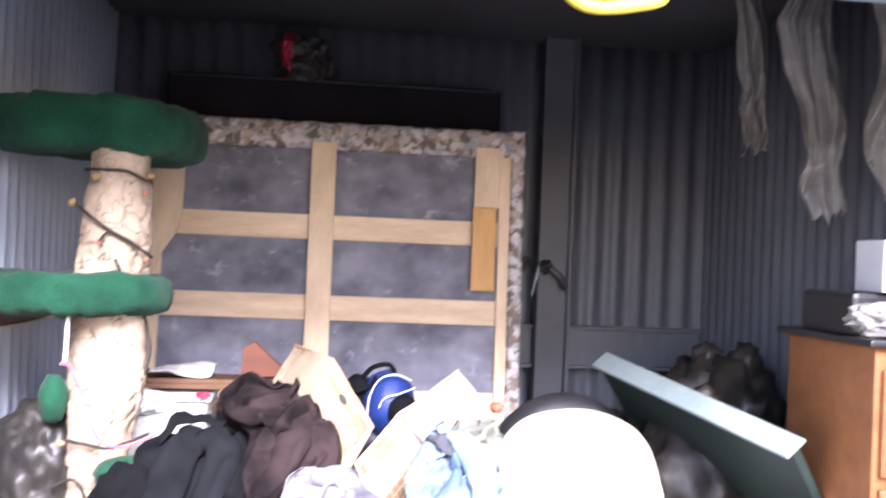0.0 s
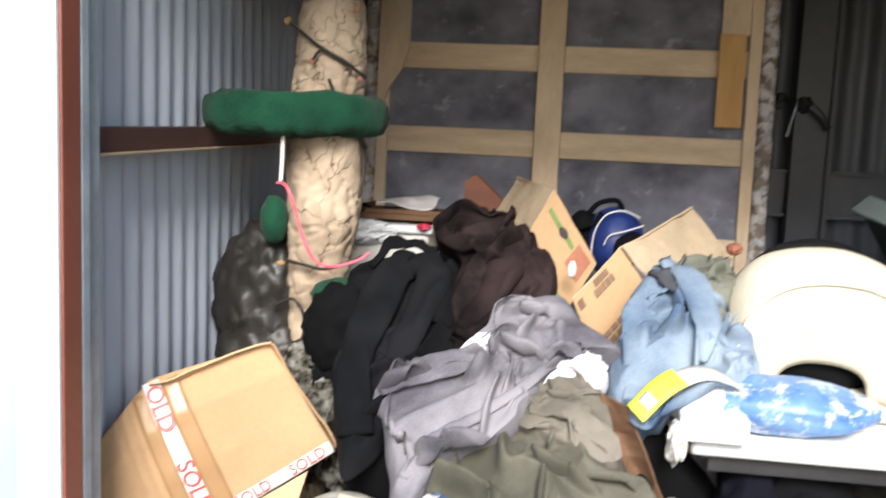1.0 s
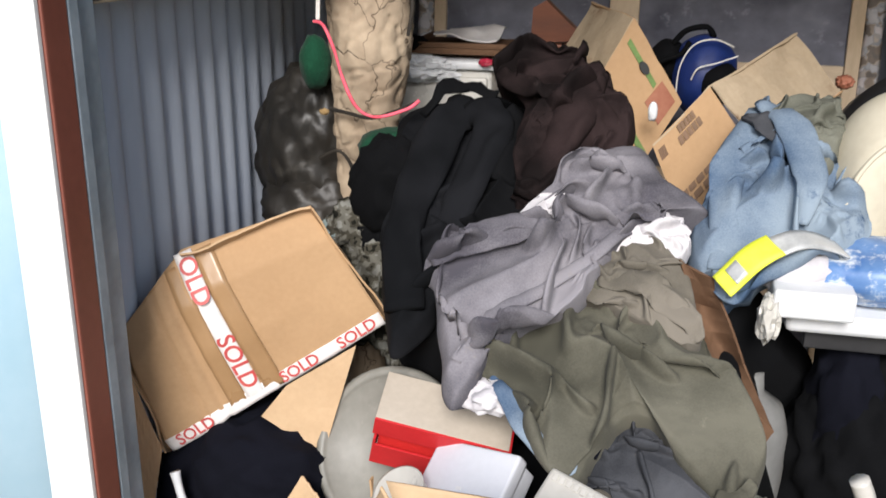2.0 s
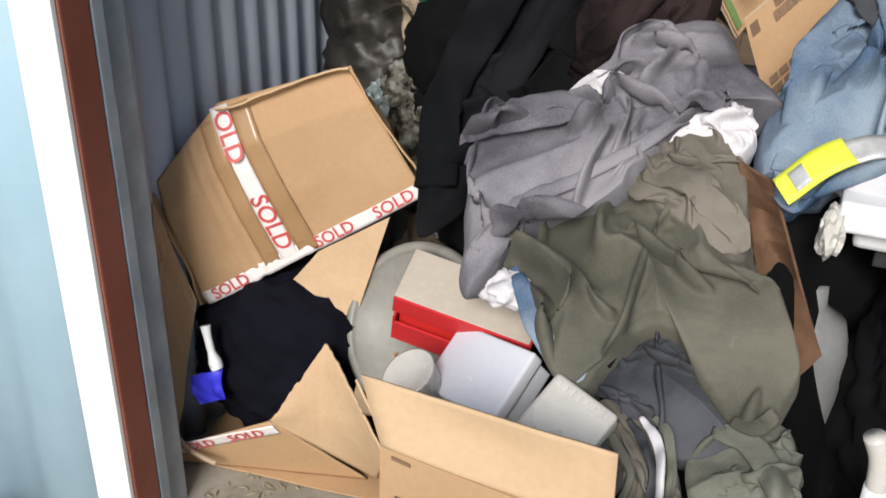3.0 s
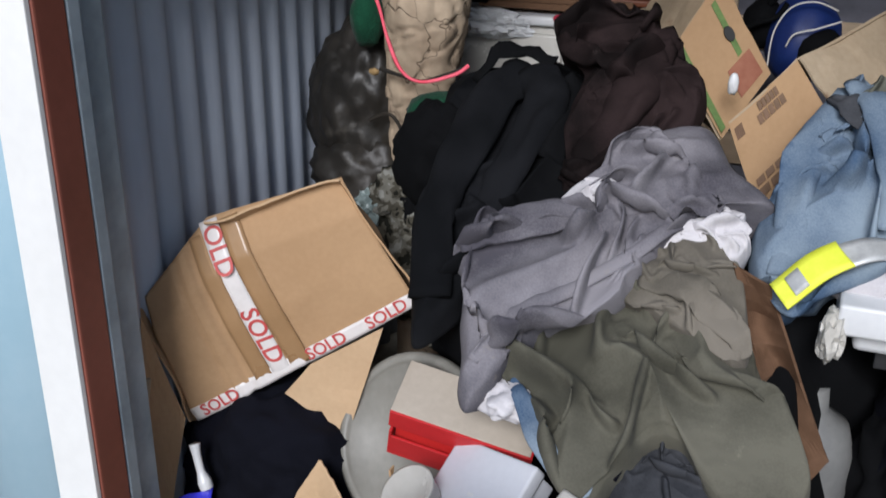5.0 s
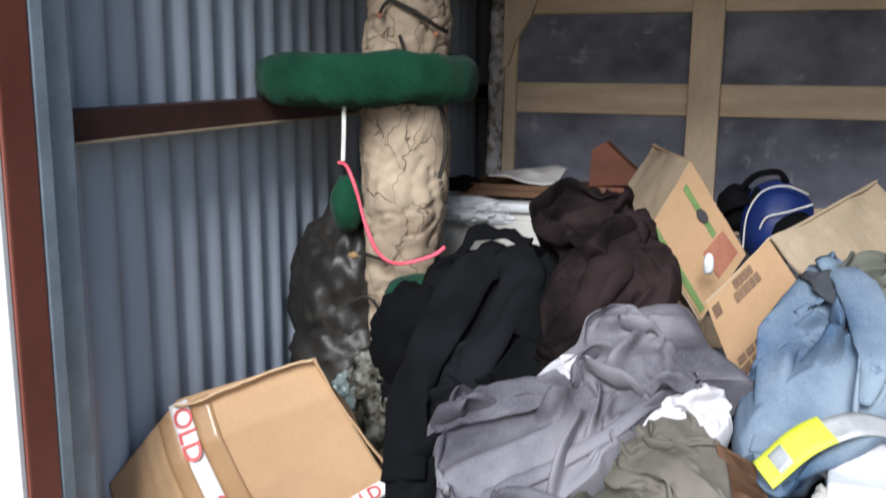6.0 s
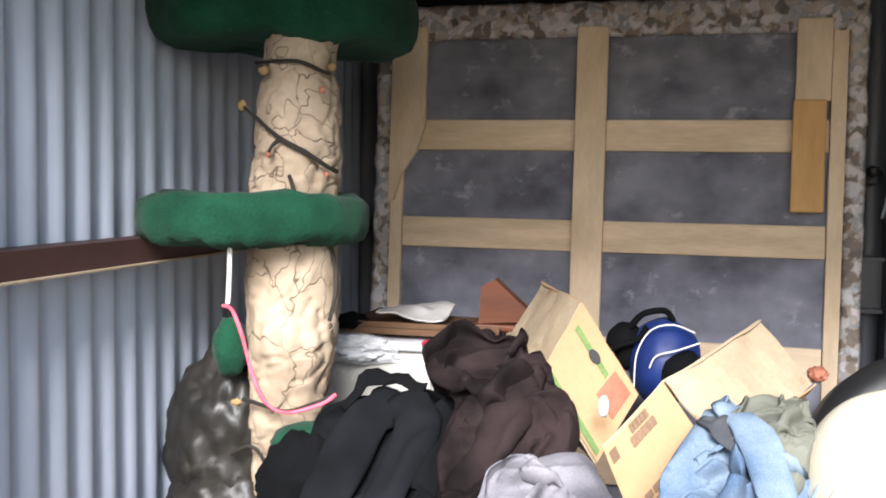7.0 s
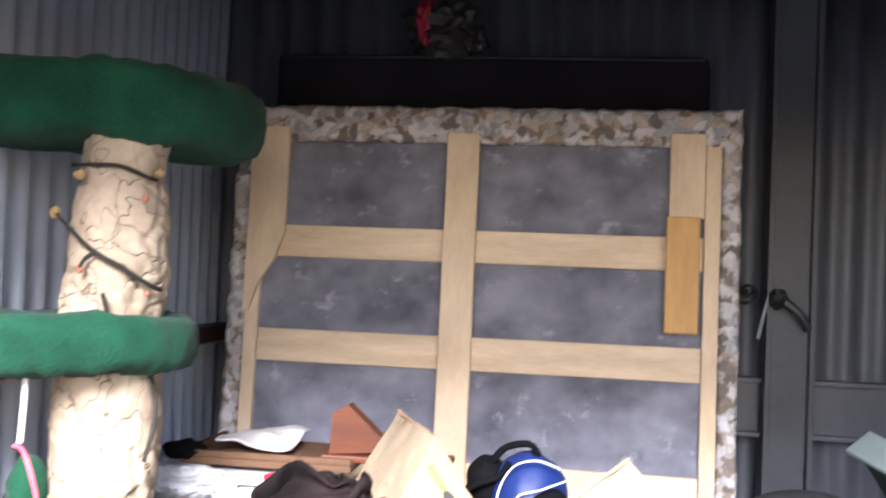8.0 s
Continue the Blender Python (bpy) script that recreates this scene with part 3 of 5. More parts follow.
# door frame and front of the building
for side, x_in, sgn in (("west", -0.782, -1), ("east", 1.5, 1)):
    xs = sorted((x_in, x_in + sgn * 0.083))
    setting("trim_jamb_" + side, block(xs[0], xs[1], 1.745, 1.81, -0.02, 2.055, 0.004), JAMB_BROWN, "red-brown painted steel door jamb", "jamb")
    xg = sorted((x_in - sgn * 0.006, x_in + sgn * 0.13))
    setting("trim_guide_" + side, join(block(xg[0] + (0.01 if sgn < 0 else 0), xg[1], 1.812, 1.835, 0, 2.2, 0.003),
            block(x_in + sgn * 0.012, x_in + sgn * 0.03, 1.835, 1.905, 0, 2.2, 0.003)) if sgn > 0 else
            join(block(xg[0], x_in - 0.0, 1.812, 1.84, 0, 2.2, 0.003), block(xg[0], x_in - 0.014, 1.84, 1.905, 0, 2.2, 0.004)), GALV, "galvanised steel roller door guide", "door guide")
    xt = sorted((x_in + sgn * 0.004, x_in + sgn * 0.085))
    setting("trim_white_" + side, block(xt[0], xt[1], 1.733, 1.744, -0.02, 2.045, 0.002), TRIM_WHITE, "white painted trim round the door", "trim")
setting("facade_west", ribbed("y", 1.76, -8.0, -0.866, -0.05, 3.0, pitch=0.23, amp=0.012, sign=1, ny=2), FACADE_BLUE, "light blue ribbed steel front wall", "wall", True)
setting("facade_east", ribbed("y", 1.76, 1.586, 9.0, -0.05, 3.0, pitch=0.23, amp=0.012, sign=1, ny=2), FACADE_BLUE, "light blue ribbed steel front wall", "wall", True)
setting("facade_lintel", block(-0.868, 1.586, 1.742, 1.8, 2.06, 3.0, 0), FACADE_BLUE, "light blue steel panel over the door", "wall")
setting("trim_lintel", block(-0.84, 1.56, 1.72, 1.739, 2.05, 2.26, 0.004), JAMB_BROWN, "red-brown painted steel lintel", "lintel")
setting("roof", block(-8, 9, 1.6, 12, 3.0, 3.08, 0), GALV, "steel roof of the storage building", "roof")
# rolled-up door with its pull strap
drum = thing("roller_door", (0.36, 1.95, 2.1), "rolled-up steel door with a yellow pull strap", "roller door")
part("curtain_roll", tube([(-0.74, 2.0, 2.3), (0.3, 2.0, 2.3), (1.46, 2.0, 2.3)], 0.13, 24), GALV, drum, "", True)
part("bottom_bar", block(-0.76, 1.48, 1.85, 1.89, 2.062, 2.13, 0.004), GALV, drum)
part("pull_strap", tube([(0.43, 1.845, 2.07), (0.42, 1.81, 2.02), (0.47, 1.79, 1.985), (0.55, 1.79, 1.995), (0.61, 1.8, 2.015), (0.62, 1.845, 2.07)], 0.013, 8, 0.3), YELLOW, drum, "yellow webbing pull strap", True)

# ---- box spring against the back ----
BS = pose(-0.08, 3.682, 1.65, 0, 0, -1.33) @ pose(0, 0, 0, -3.54, 0, 0)
V0 = -1.655
bs = thing("box_spring", BS @ Matrix.Translation((0.09, 0, V0)), "wooden box spring stood on end, underside showing, floral ticking edges", "box spring")


def lath(name, u0, u1, v0, v1, d0, d1, mat, label="", m=None):
    b = block(u0, u1, d0, d1, v0, v1, 0.004)
    for v in b.verts:
        v.co += Vector((0, 0.004 * noise.noise(v.co * 3), 0.003 * noise.noise(v.co * 2 + Vector((5, 0, 0)))))
    b.transform(BS)
    return part(name, b, mat, bs, label)


def ticking(u0, u1, v0, v1, d0, d1):
    """A padded, puckered edge of the cover, wrapped onto the underside."""
    nu, nv = max(6, int((u1 - u0) / 0.01)), max(6, int((v1 - v0) / 0.01))

    def fn(u, v):
        p = Vector((u0 + u * (u1 - u0), 0, v0 + v * (v1 - v0)))
        r = min(u * (u1 - u0), (1 - u) * (u1 - u0), v * (v1 - v0), (1 - v) * (v1 - v0))
        p.y = d0 + 0.012 * (1 - min(1, r / 0.02)) ** 2 + 0.032 * abs(noise.noise(Vector((p.x * 14, 0, p.z * 14)))) - 0.011 + 0.007 * noise.noise(p * 38)
        p.x += 0.004 * noise.noise(p * 12)
        p.z += 0.004 * noise.noise(p * 13 + Vector((3, 0, 0)))
        return p

    b = sheet(fn, nu, nv, 0.012)
    b.transform(BS)
    return b


part("cover_body", block(-0.612, 0.795, 0.04, 0.17, V0, 0.34, 0.02, BS), FLORAL, bs)
part("cover_top", ticking(-0.618, 0.802, 0.245, 0.35, -0.014, 0.17), FLORAL, bs, "puckered floral ticking", True)
part("cover_side", ticking(0.75, 0.806, V0, 0.3, -0.012, 0.17), FLORAL, bs, "puckered floral ticking", True)
part("cover_side", ticking(-0.624, -0.57, V0, 0.3, -0.012, 0.17), FLORAL, bs, "puckered floral ticking", True)
part("dust_cover", (lambda b: (b.transform(BS), b)[1])(sheet(lambda u, v: Vector((-0.57 + u * 1.32, 0.011 + 0.005 * noise.fractal(Vector((u * 7, v * 9, 2)), 0.8, 2, 3) - 0.006 * (1 - abs(noise.noise(Vector((u * 9 + v * 5, v * 12 - u * 6, 5))))) ** 5 - 0.005 * (1 - abs(noise.noise(Vector((u * 16 - v * 9, v * 11 + u * 4, 9))))) ** 6, V0 + v * (0.285 - V0))), 120, 140, 0.01)), DUST_CLOTH, bs, "grey cobwebbed dust cover fabric with crease shading in its colour", True)
lath("frame_rail", -0.57, -0.53, V0 + 0.01, 0.283, -0.012, 0.01, PINE)
lath("frame_rail", 0.708, 0.75, V0 + 0.01, 0.283, -0.012, 0.01, PINE)
for v in (0.0, -0.298, -0.64, -0.98, -1.3):
    lath("slat", -0.528, 0.706, v - 0.092, v, -0.011, 0.008, PINE_H)
lath("centre_beam", 0.0, 0.091, V0 + 0.01, 0.27, -0.034, -0.0115, PINE)
lath("corner_board", 0.612, 0.706, 0.05, 0.282, -0.03, -0.012, PINE)
lath("corner_block", 0.606, 0.694, -0.262, 0.052, -0.046, -0.0305, PINE_ORANGE, "orange-stained pine block")
gus = bmesh.new()
poly = [(-0.57, 0.282), (-0.46, 0.282), (-0.46, -0.02), (-0.485, -0.1), (-0.53, -0.17), (-0.555, -0.25), (-0.57, -0.25)]
fa = gus.faces.new([gus.verts.new((u, -0.03, v)) for u, v in poly])
ex = bmesh.ops.extrude_face_region(gus, geom=[fa])
for v in ex["geom"]:
    if isinstance(v, bmesh.types.BMVert):
        v.co.y = -0.0125
gus.transform(BS)
part("corner_gusset", gus, PINE, bs, "brown-edged plywood corner gusset")

# ---- things behind the box spring ----
dm = thing("mattress", (0.1, 3.98, 0), "dark mattress stood behind the box spring", "mattress")
part("body", block(-0.66, 0.665, 3.9, 4.03, 0.0, 2.2, 0.03), DARK_TICK, dm, "", True)
part("piping", tube([(-0.64, 3.902, 2.185), (0.0, 3.902, 2.187), (0.645, 3.902, 2.185)], 0.006), BLACK_PLASTIC, dm)
pb = thing("plastic_bag", (-0.15, 3.97, 2.19), "crumpled dark and crimson plastic bag above the box spring", "plastic bag")
part("film", blob((-0.13, 3.93, 2.27), (0.11, 0.07, 0.09), 4, 0.35, 2.2, 4, ridge=0.5), BLACK_BAG, pb)
part("red_print", blob((-0.19, 3.9, 2.29), (0.03, 0.05, 0.07), 8, 0.4, 2.2, 3, ridge=0.4), RED_FILM, pb)
hook = thing("wall_bracket", (0.86, 4.0, 1.5), "black cable clamps and a bare rod on the steel post", "bracket")
part("clamp", blob((0.80, 4.0, 1.5), (0.035, 0.03, 0.03), 3, 0.3, 2, 3), BLACK_PLASTIC, hook)
part("clamp", blob((0.89, 3.99, 1.49), (0.03, 0.03, 0.03), 5, 0.3, 2, 3), BLACK_PLASTIC, hook)
part("cable", tube([(0.9, 3.99, 1.49), (0.95, 3.985, 1.45), (0.98, 3.985, 1.4)], 0.014, 8, 0.3), BLACK_PLASTIC, hook)
part("rod", tube([(0.865, 3.985, 1.5), (0.85, 3.985, 1.44), (0.835, 3.985, 1.37)], 0.006), GALV, hook)

# ---- artificial tree with carpeted platforms ----
tree = thing("cat_tree", (-0.5, 2.52, 0), "cat tree with moulded bark trunk and green carpeted platforms", "cat tree")


def trunk(pts, seed, sides=72, deep=0.1):
    """A moulded trunk with raised bark plates and dark cracks between them."""
    pts = [(Vector(p), r) for p, r in pts]
    bm, rings, steps = bmesh.new(), [], 26
    for i in range(len(pts) - 1):
        (p0, r0), (p1, r1) = pts[i], pts[i + 1]
        for k in range(steps + (i == len(pts) - 2)):
            t = k / steps
            s = t * t * (3 - 2 * t)
            p, r = p0.lerp(p1, t), r0 + (r1 - r0) * s
            ring = []
            for q in range(sides):
                a = 2 * math.pi * q / sides
                w = Vector((math.cos(a), math.sin(a), 0))
                x = p + w * r
                cell = noise.voronoi(Vector((x.x * 13, x.y * 13, x.z * 8 + seed)) + 0.75 * noise.noise_vector(x * 11))[0]
                edge = min(1.0, (cell[1] - cell[0]) * 9)
                kk = 1 - deep * (1 - edge) + 0.09 * noise.noise(x * 9 + Vector((seed, 0, 0))) + 0.05 * noise.noise(x * 28) + 0.03 * noise.noise(x * 60)
                ring.append(bm.verts.new(p + w * r * kk))
            rings.append(ring)
    for a, b in zip(rings, rings[1:]):
        for q in range(sides):
            bm.faces.new((a[q], a[(q + 1) % sides], b[(q + 1) % sides], b[q]))
    bm.faces.new(rings[0][::-1])
    bm.faces.new(rings[-1])
    return bm


def pad(c, rx, ry, h, seed, n=72, bite=0.0, turn=0.0):
    """A thick carpet-covered shelf with rounded, uneven rim."""
    bm, rings = bmesh.new(), []
    prof = [(0.3, 0.42), (0.7, 0.47), (0.9, 0.45), (0.97, 0.36), (1.0, 0.2), (1.01, 0.0), (1.0, -0.22), (0.96, -0.38), (0.88, -0.47), (0.6, -0.5), (0.2, -0.5)]
    for pr, ph in prof:
        ring = []
        for q in range(n):
            a = 2 * math.pi * q / n
            d = Vector((math.cos(a), math.sin(a), 0))
            k = 1 + 0.07 * noise.noise(d * 1.6 + Vector((seed, 0, 0))) + 0.035 * noise.noise(d * 6 + Vector((seed, 0, ph)))
            k -= bite * math.exp(-((a - 4.9) / 0.25) ** 2)
            z = h * ph * (1 + 0.12 * noise.noise(d * 2.5 + Vector((0, seed, 0)))) + 0.012 * noise.noise(Vector((d.x * 2 * pr, d.y * 2 * pr, seed)))
            ring.append(bm.verts.new(Vector(c) + Vector((d.x * rx * pr * k, d.y * ry * pr * k, z + 0.009 * noise.noise(d * 9 + Vector((0, 0, ph * 4 + seed))) + 0.005 * noise.noise(d * 20 + Vector((0, 0, ph * 9)))))))
        rings.append(ring)
    for a, b in zip(rings, rings[1:]):
        for q in range(n):
            bm.faces.new((a[q], a[(q + 1) % n], b[(q + 1) % n], b[q]))
    bm.faces.new(rings[0][::-1])
    bm.faces.new(rings[-1])
    bm.transform(Matrix.Translation(c) @ pose(0, 0, 0, 0, 0, turn) @ Matrix.Translation(-Vector(c)))
    return bm


part("lower_trunk", trunk([((-0.586, 2.700, 0.000), 0.066), ((-0.608, 2.689, 0.513), 0.04), ((-0.619, 2.689, 0.843), 0.046), ((-0.586, 2.689, 0.953), 0.077), ((-0.573, 2.689, 1.118), 0.099), ((-0.575, 2.689, 1.327), 0.102)], 2), BARK, tree, "", True)
part("upper_trunk", trunk([((-0.575, 2.689, 1.415), 0.094), ((-0.564, 2.689, 1.503), 0.095), ((-0.562, 2.689, 1.613), 0.088), ((-0.564, 2.689, 1.701), 0.073), ((-0.564, 2.711, 1.811), 0.077)], 5, deep=0.09), BARK, tree, "", True)
part("platform", pad((-0.638, 2.629, 1.378), 0.243, 0.17, 0.108, 3, bite=0.05, turn=28), GREEN_RUG, tree, "green carpeted shelf", True)
part("top_platform", pad((-0.635, 2.790, 1.820), 0.29, 0.22, 0.15, 8, turn=38), GREEN_RUG, tree, "green carpeted top perch", True)
part("leaf_pad", blob((-0.694, 2.64, 1.101), (0.038, 0.04, 0.066), 2, 0.12, 2, 3), GREEN_RUG, tree, "", True)
part("leaf_pad", blob((-0.487, 2.570, 0.925), (0.085, 0.06, 0.045), 7, 0.12, 2, 3), GREEN_RUG, tree, "", True)
part("vine", tube([(-0.675, 2.645, 1.616), (-0.619, 2.607, 1.581), (-0.558, 2.584, 1.540), (-0.506, 2.590, 1.513), (-0.473, 2.618, 1.487), (-0.465, 2.656, 1.477)], 0.0045, 6, 0.6), VINE, tree)
part("vine", tube([(-0.640, 2.645, 1.700), (-0.586, 2.612, 1.699), (-0.531, 2.612, 1.697), (-0.491, 2.639, 1.680), (-0.486, 2.667, 1.678)], 0.004, 6, 0.6), VINE, tree)
part("vine", tube([(-0.480, 2.656, 1.324), (-0.467, 2.656, 1.282), (-0.457, 2.634, 1.231), (-0.462, 2.612, 1.172)], 0.0045, 6, 0.6), VINE, tree)
part("vine", tube([(-0.646, 2.601, 1.001), (-0.586, 2.579, 0.995), (-0.540, 2.574, 0.989), (-0.488, 2.579, 1.005), (-0.443, 2.601, 1.024)], 0.0045, 6, 0.6), VINE, tree)
part("vine", tube([(-0.685, 2.623, 0.876), (-0.630, 2.612, 0.898), (-0.597, 2.612, 0.843), (-0.614, 2.623, 0.733), (-0.597, 2.623, 0.623)], 0.0045, 6, 0.6), VINE, tree)
part("stub", tube([(-0.543, 2.590, 1.467), (-0.532, 2.579, 1.449), (-0.527, 2.579, 1.433)], 0.0045, 6, 0.5), VINE, tree)
part("twig", tube([(-0.557, 2.581, 1.541), (-0.572, 2.577, 1.529), (-0.582, 2.577, 1.513)], 0.003, 6, 0.5), VINE, tree)
part("berry", blob((-0.583, 2.579, 1.511), (0.006, 0.005, 0.009), 3, 0.4, 2, 2), RUST_INK, tree, "", True)
part("berry", blob((-0.482, 2.614, 1.641), (0.007, 0.006, 0.008), 3, 0.4, 2, 2), RUST_INK, tree, "", True)
part("berry", blob((-0.471, 2.612, 1.471), (0.006, 0.005, 0.006), 3, 0.4, 2, 2), RUST_INK, tree, "", True)
part("dried_leaf", blob((-0.667, 2.639, 1.612), (0.01, 0.008, 0.012), 3, 0.4, 2, 2), LEAF, tree, "", True)
part("dried_leaf", blob((-0.605, 2.607, 1.680), (0.012, 0.006, 0.01), 3, 0.4, 2, 2), LEAF, tree, "", True)
part("dried_leaf", blob((-0.476, 2.656, 1.692), (0.01, 0.008, 0.009), 3, 0.4, 2, 2), LEAF, tree, "", True)
part("dried_leaf", blob((-0.661, 2.601, 0.994), (0.012, 0.008, 0.008), 3, 0.4, 2, 2), LEAF, tree, "", True)
part("hanging_string", tube([(-0.634, 2.511, 1.323), (-0.634, 2.509, 1.270), (-0.635, 2.505, 1.213)], 0.005, 6), WHITE_CORD, tree)
part("pink_cord", tube([(-0.643, 2.500, 1.209), (-0.616, 2.484, 1.203), (-0.590, 2.474, 1.155), (-0.569, 2.469, 1.092), (-0.538, 2.463, 1.034), (-0.496, 2.469, 1.013), (-0.433, 2.490, 1.029), (-0.407, 2.500, 1.048)], 0.0038, 8, 0.4), PINK, tree, "bright pink cord", True)

# black refuse sack
bag = thing("bin_bag", (-0.74, 2.78, 0.62), "full black plastic refuse sack beside the tree trunk", "bin bag")
part("sack", blob((-0.752, 2.78, 0.87), (0.15, 0.15, 0.205), 5, 0.12, 1.6, 5, ridge=0.2), BLACK_BAG, bag, "", True)
part("tied_neck", blob((-0.7, 2.8, 1.05), (0.035, 0.035, 0.045), 4, 0.4, 2.2, 3, ridge=0.5), BLACK_BAG, bag, "", True)
part("crease", blob((-0.74, 2.72, 0.72), (0.13, 0.12, 0.12), 9, 0.25, 2.2, 4, ridge=0.5), BLACK_BAG, bag, "", True)

# ---- cardboard boxes by the door ----
def text_pose(o, along, normal, lift=0.0012):
    n = Vector(normal).normalized()
    return basis(Vector(o) + n * lift, along, n)


sold = thing("cardboard_box", (-0.65, 2.3, 0.3), "crushed brown carton tipped over, taped with SOLD tape", "box", "cartons")
A, B, C, D = Vector((-0.556, 2.212, 0.873)), Vector((-0.419, 2.258, 0.632)), Vector((-0.848, 2.09, 0.357)), Vector((-0.893, 2.02, 0.64))
E1 = Vector((-0.80, 2.12, 0.79))
N_FACE = (B - C).cross(A - B).normalized()
if N_FACE.y > 0:
    N_FACE = -N_FACE
BACK = -N_FACE * 0.25 + Vector((0, 0, -0.13))


def sold_face(u, v):
    """u from the wall side to the open side, v from the taped rim up to the crushed top."""
    low, high = C.lerp(B, u), (D.lerp(E1, min(1, u / 0.42)) if u < 0.42 else E1.lerp(A, (u - 0.42) / 0.58))
    p = low.lerp(high, v)
    p += N_FACE * (0.004 * noise.fractal(p * 7, 0.8, 2, 3) + 0.014 * math.sin(math.pi * u) * math.sin(math.pi * v) - 0.03 * max(0, v - 0.75) / 0.25)
    p -= N_FACE * (0.014 * max(0.0, 1 - u / 0.24) ** 2 + 0.012 * max(0.0, 1 - abs(u - 0.31) / 0.05) * v)
    p -= N_FACE * 0.008 * math.exp(-((u - 0.28) / 0.012) ** 2) + N_FACE * 0.007 * math.exp(-((u - 0.2) / 0.01) ** 2) + N_FACE * 0.004 * math.exp(-((u - 0.53) / 0.012) ** 2)
    return p


part("front_panel", sheet(sold_face, 60, 40, 0.004), CARD, sold, "", True)
part("side_panel", board(B, A, A + BACK, B + BACK, 0.004, 0.012), CARD, sold)
part("top_panel", board(A, E1, E1 + BACK, A + BACK, 0.004, 0.015), CARD_PALE, sold)
part("side_panel", board(D, C, C + BACK * 0.9, D + BACK * 0.9, 0.004, 0.01), CARD, sold)
part("wall_flap", board((-0.893, 2.02, 0.62), (-0.85, 2.07, 0.38), (-0.87, 1.99, 0.1), (-0.895, 1.97, 0.16), 0.004, 0.012), CARD, sold)


def strip(fn, u0, v0, u1, v1, half, name, owner, mat=TAPE, lift=0.002, n=40):
    """A strip of tape that follows a face from one place to another."""
    du, dv = u1 - u0, v1 - v0

    def f(u, v):
        a, b = u0 + du * u, v0 + dv * u
        p = fn(a, b)
        q = (fn(a + du * 0.02, b + dv * 0.02) - p).normalized()
        side = q.cross(N_FACE).normalized()
        return p + side * half * (2 * v - 1) * (1 + 0.05 * noise.noise(Vector((u * 20, v, 0)))) + N_FACE * (lift + 0.0008 * noise.noise(Vector((u * 14, v * 3, 1))))

    return part(name, sheet(f, n, 4, 0.0012), mat, owner, "white tape printed in red" if mat is TAPE else "", True)


strip(sold_face, 0.502, 0.0, 0.502, 0.975, 0.021, "packing_tape", sold, BROWN_TAPE, 0.001)
strip(sold_face, 0.345, 0.0, 0.345, 0.975, 0.018, "packing_tape", sold, BROWN_TAPE, 0.001)
seam = strip(sold_face, 0.42, 0.0, 0.42, 0.985, 0.019, "tape_strip", sold)
rim = strip(sold_face, 0.01, 0.025, 0.995, 0.03, 0.015, "tape_strip", sold)
for v, word in ((0.27, "SOLD"), (0.82, "OLD")):
    p, q = sold_face(0.42, v + 0.05), sold_face(0.42, v - 0.05)
    writing(word, 0.052, text_pose(sold_face(0.42, v), q - p, N_FACE, 0.0045), RED_INK, seam)
for u, word in ((0.14, "SOLD"), (0.62, "SOLD"), (0.88, "SOLD")):
    p, q = sold_face(u - 0.04, 0.03), sold_face(u + 0.04, 0.03)
    writing(word, 0.036, text_pose(sold_face(u, 0.03), q - p, N_FACE, 0.0045), RED_INK, rim)
part("inner_flap", board((-0.65, 2.13, 0.445), (-0.6, 2.15, 0.51), (-0.46, 2.19, 0.6), (-0.525, 2.15, 0.36), 0.004, 0.006), CARD_PALE, sold, "pale inside of a folded flap")

low = thing("cardboard_box", (-0.65, 2.1, 0), "torn open brown carton on the floor holding black clothes", "box", "cartons")


LOW_EDGE = [Vector((-0.885, 1.96, 0.055)), Vector((-0.633, 1.985, 0.192))]
LOW_FOOT = [Vector((-0.898, 1.981, 0.006)), Vector((-0.473, 2.1, 0.006))]


def low_front(u, v):
    """The lower half of the buckled front, from the floor up to the crease."""
    p = LOW_FOOT[0].lerp(LOW_FOOT[1], u).lerp(LOW_EDGE[0].lerp(LOW_EDGE[1], u), v)
    return p + Vector((0, -0.5, 0.86)) * (0.01 * noise.fractal(p * 7, 0.8, 2, 3) * math.sin(math.pi * v) + 0.012 * math.sin(math.pi * u) * math.sin(math.pi * v))


def torn_front(u, v):
    """The upper half, buckled outwards and torn along its top."""
    low_p = LOW_EDGE[1].lerp(LOW_FOOT[1] + Vector((0.02, 0.0, 0.01)), u)
    top = Vector((-0.633, 1.985, 0.194)).lerp(Vector((-0.53, 2.045, 0.375)), min(1.0, u * 2.2)) if u < 0.4545 else Vector((-0.53, 2.045, 0.375)).lerp(Vector((-0.36, 1.95, 0.22)), (u - 0.4545) / 0.5455)
    p = low_p.lerp(top, v)
    ragged = 0.012 * noise.noise(Vector((u * 22, 3, 0))) * max(0.0, v - 0.8) * 5
    return p + Vector((0.1, -0.7, 0.7)) * (0.02 * math.sin(math.pi * u) * math.sin(math.pi * v) + 0.008 * noise.fractal(p * 8, 0.8, 2, 3) * math.sin(math.pi * v)) + Vector((0, 0, ragged))


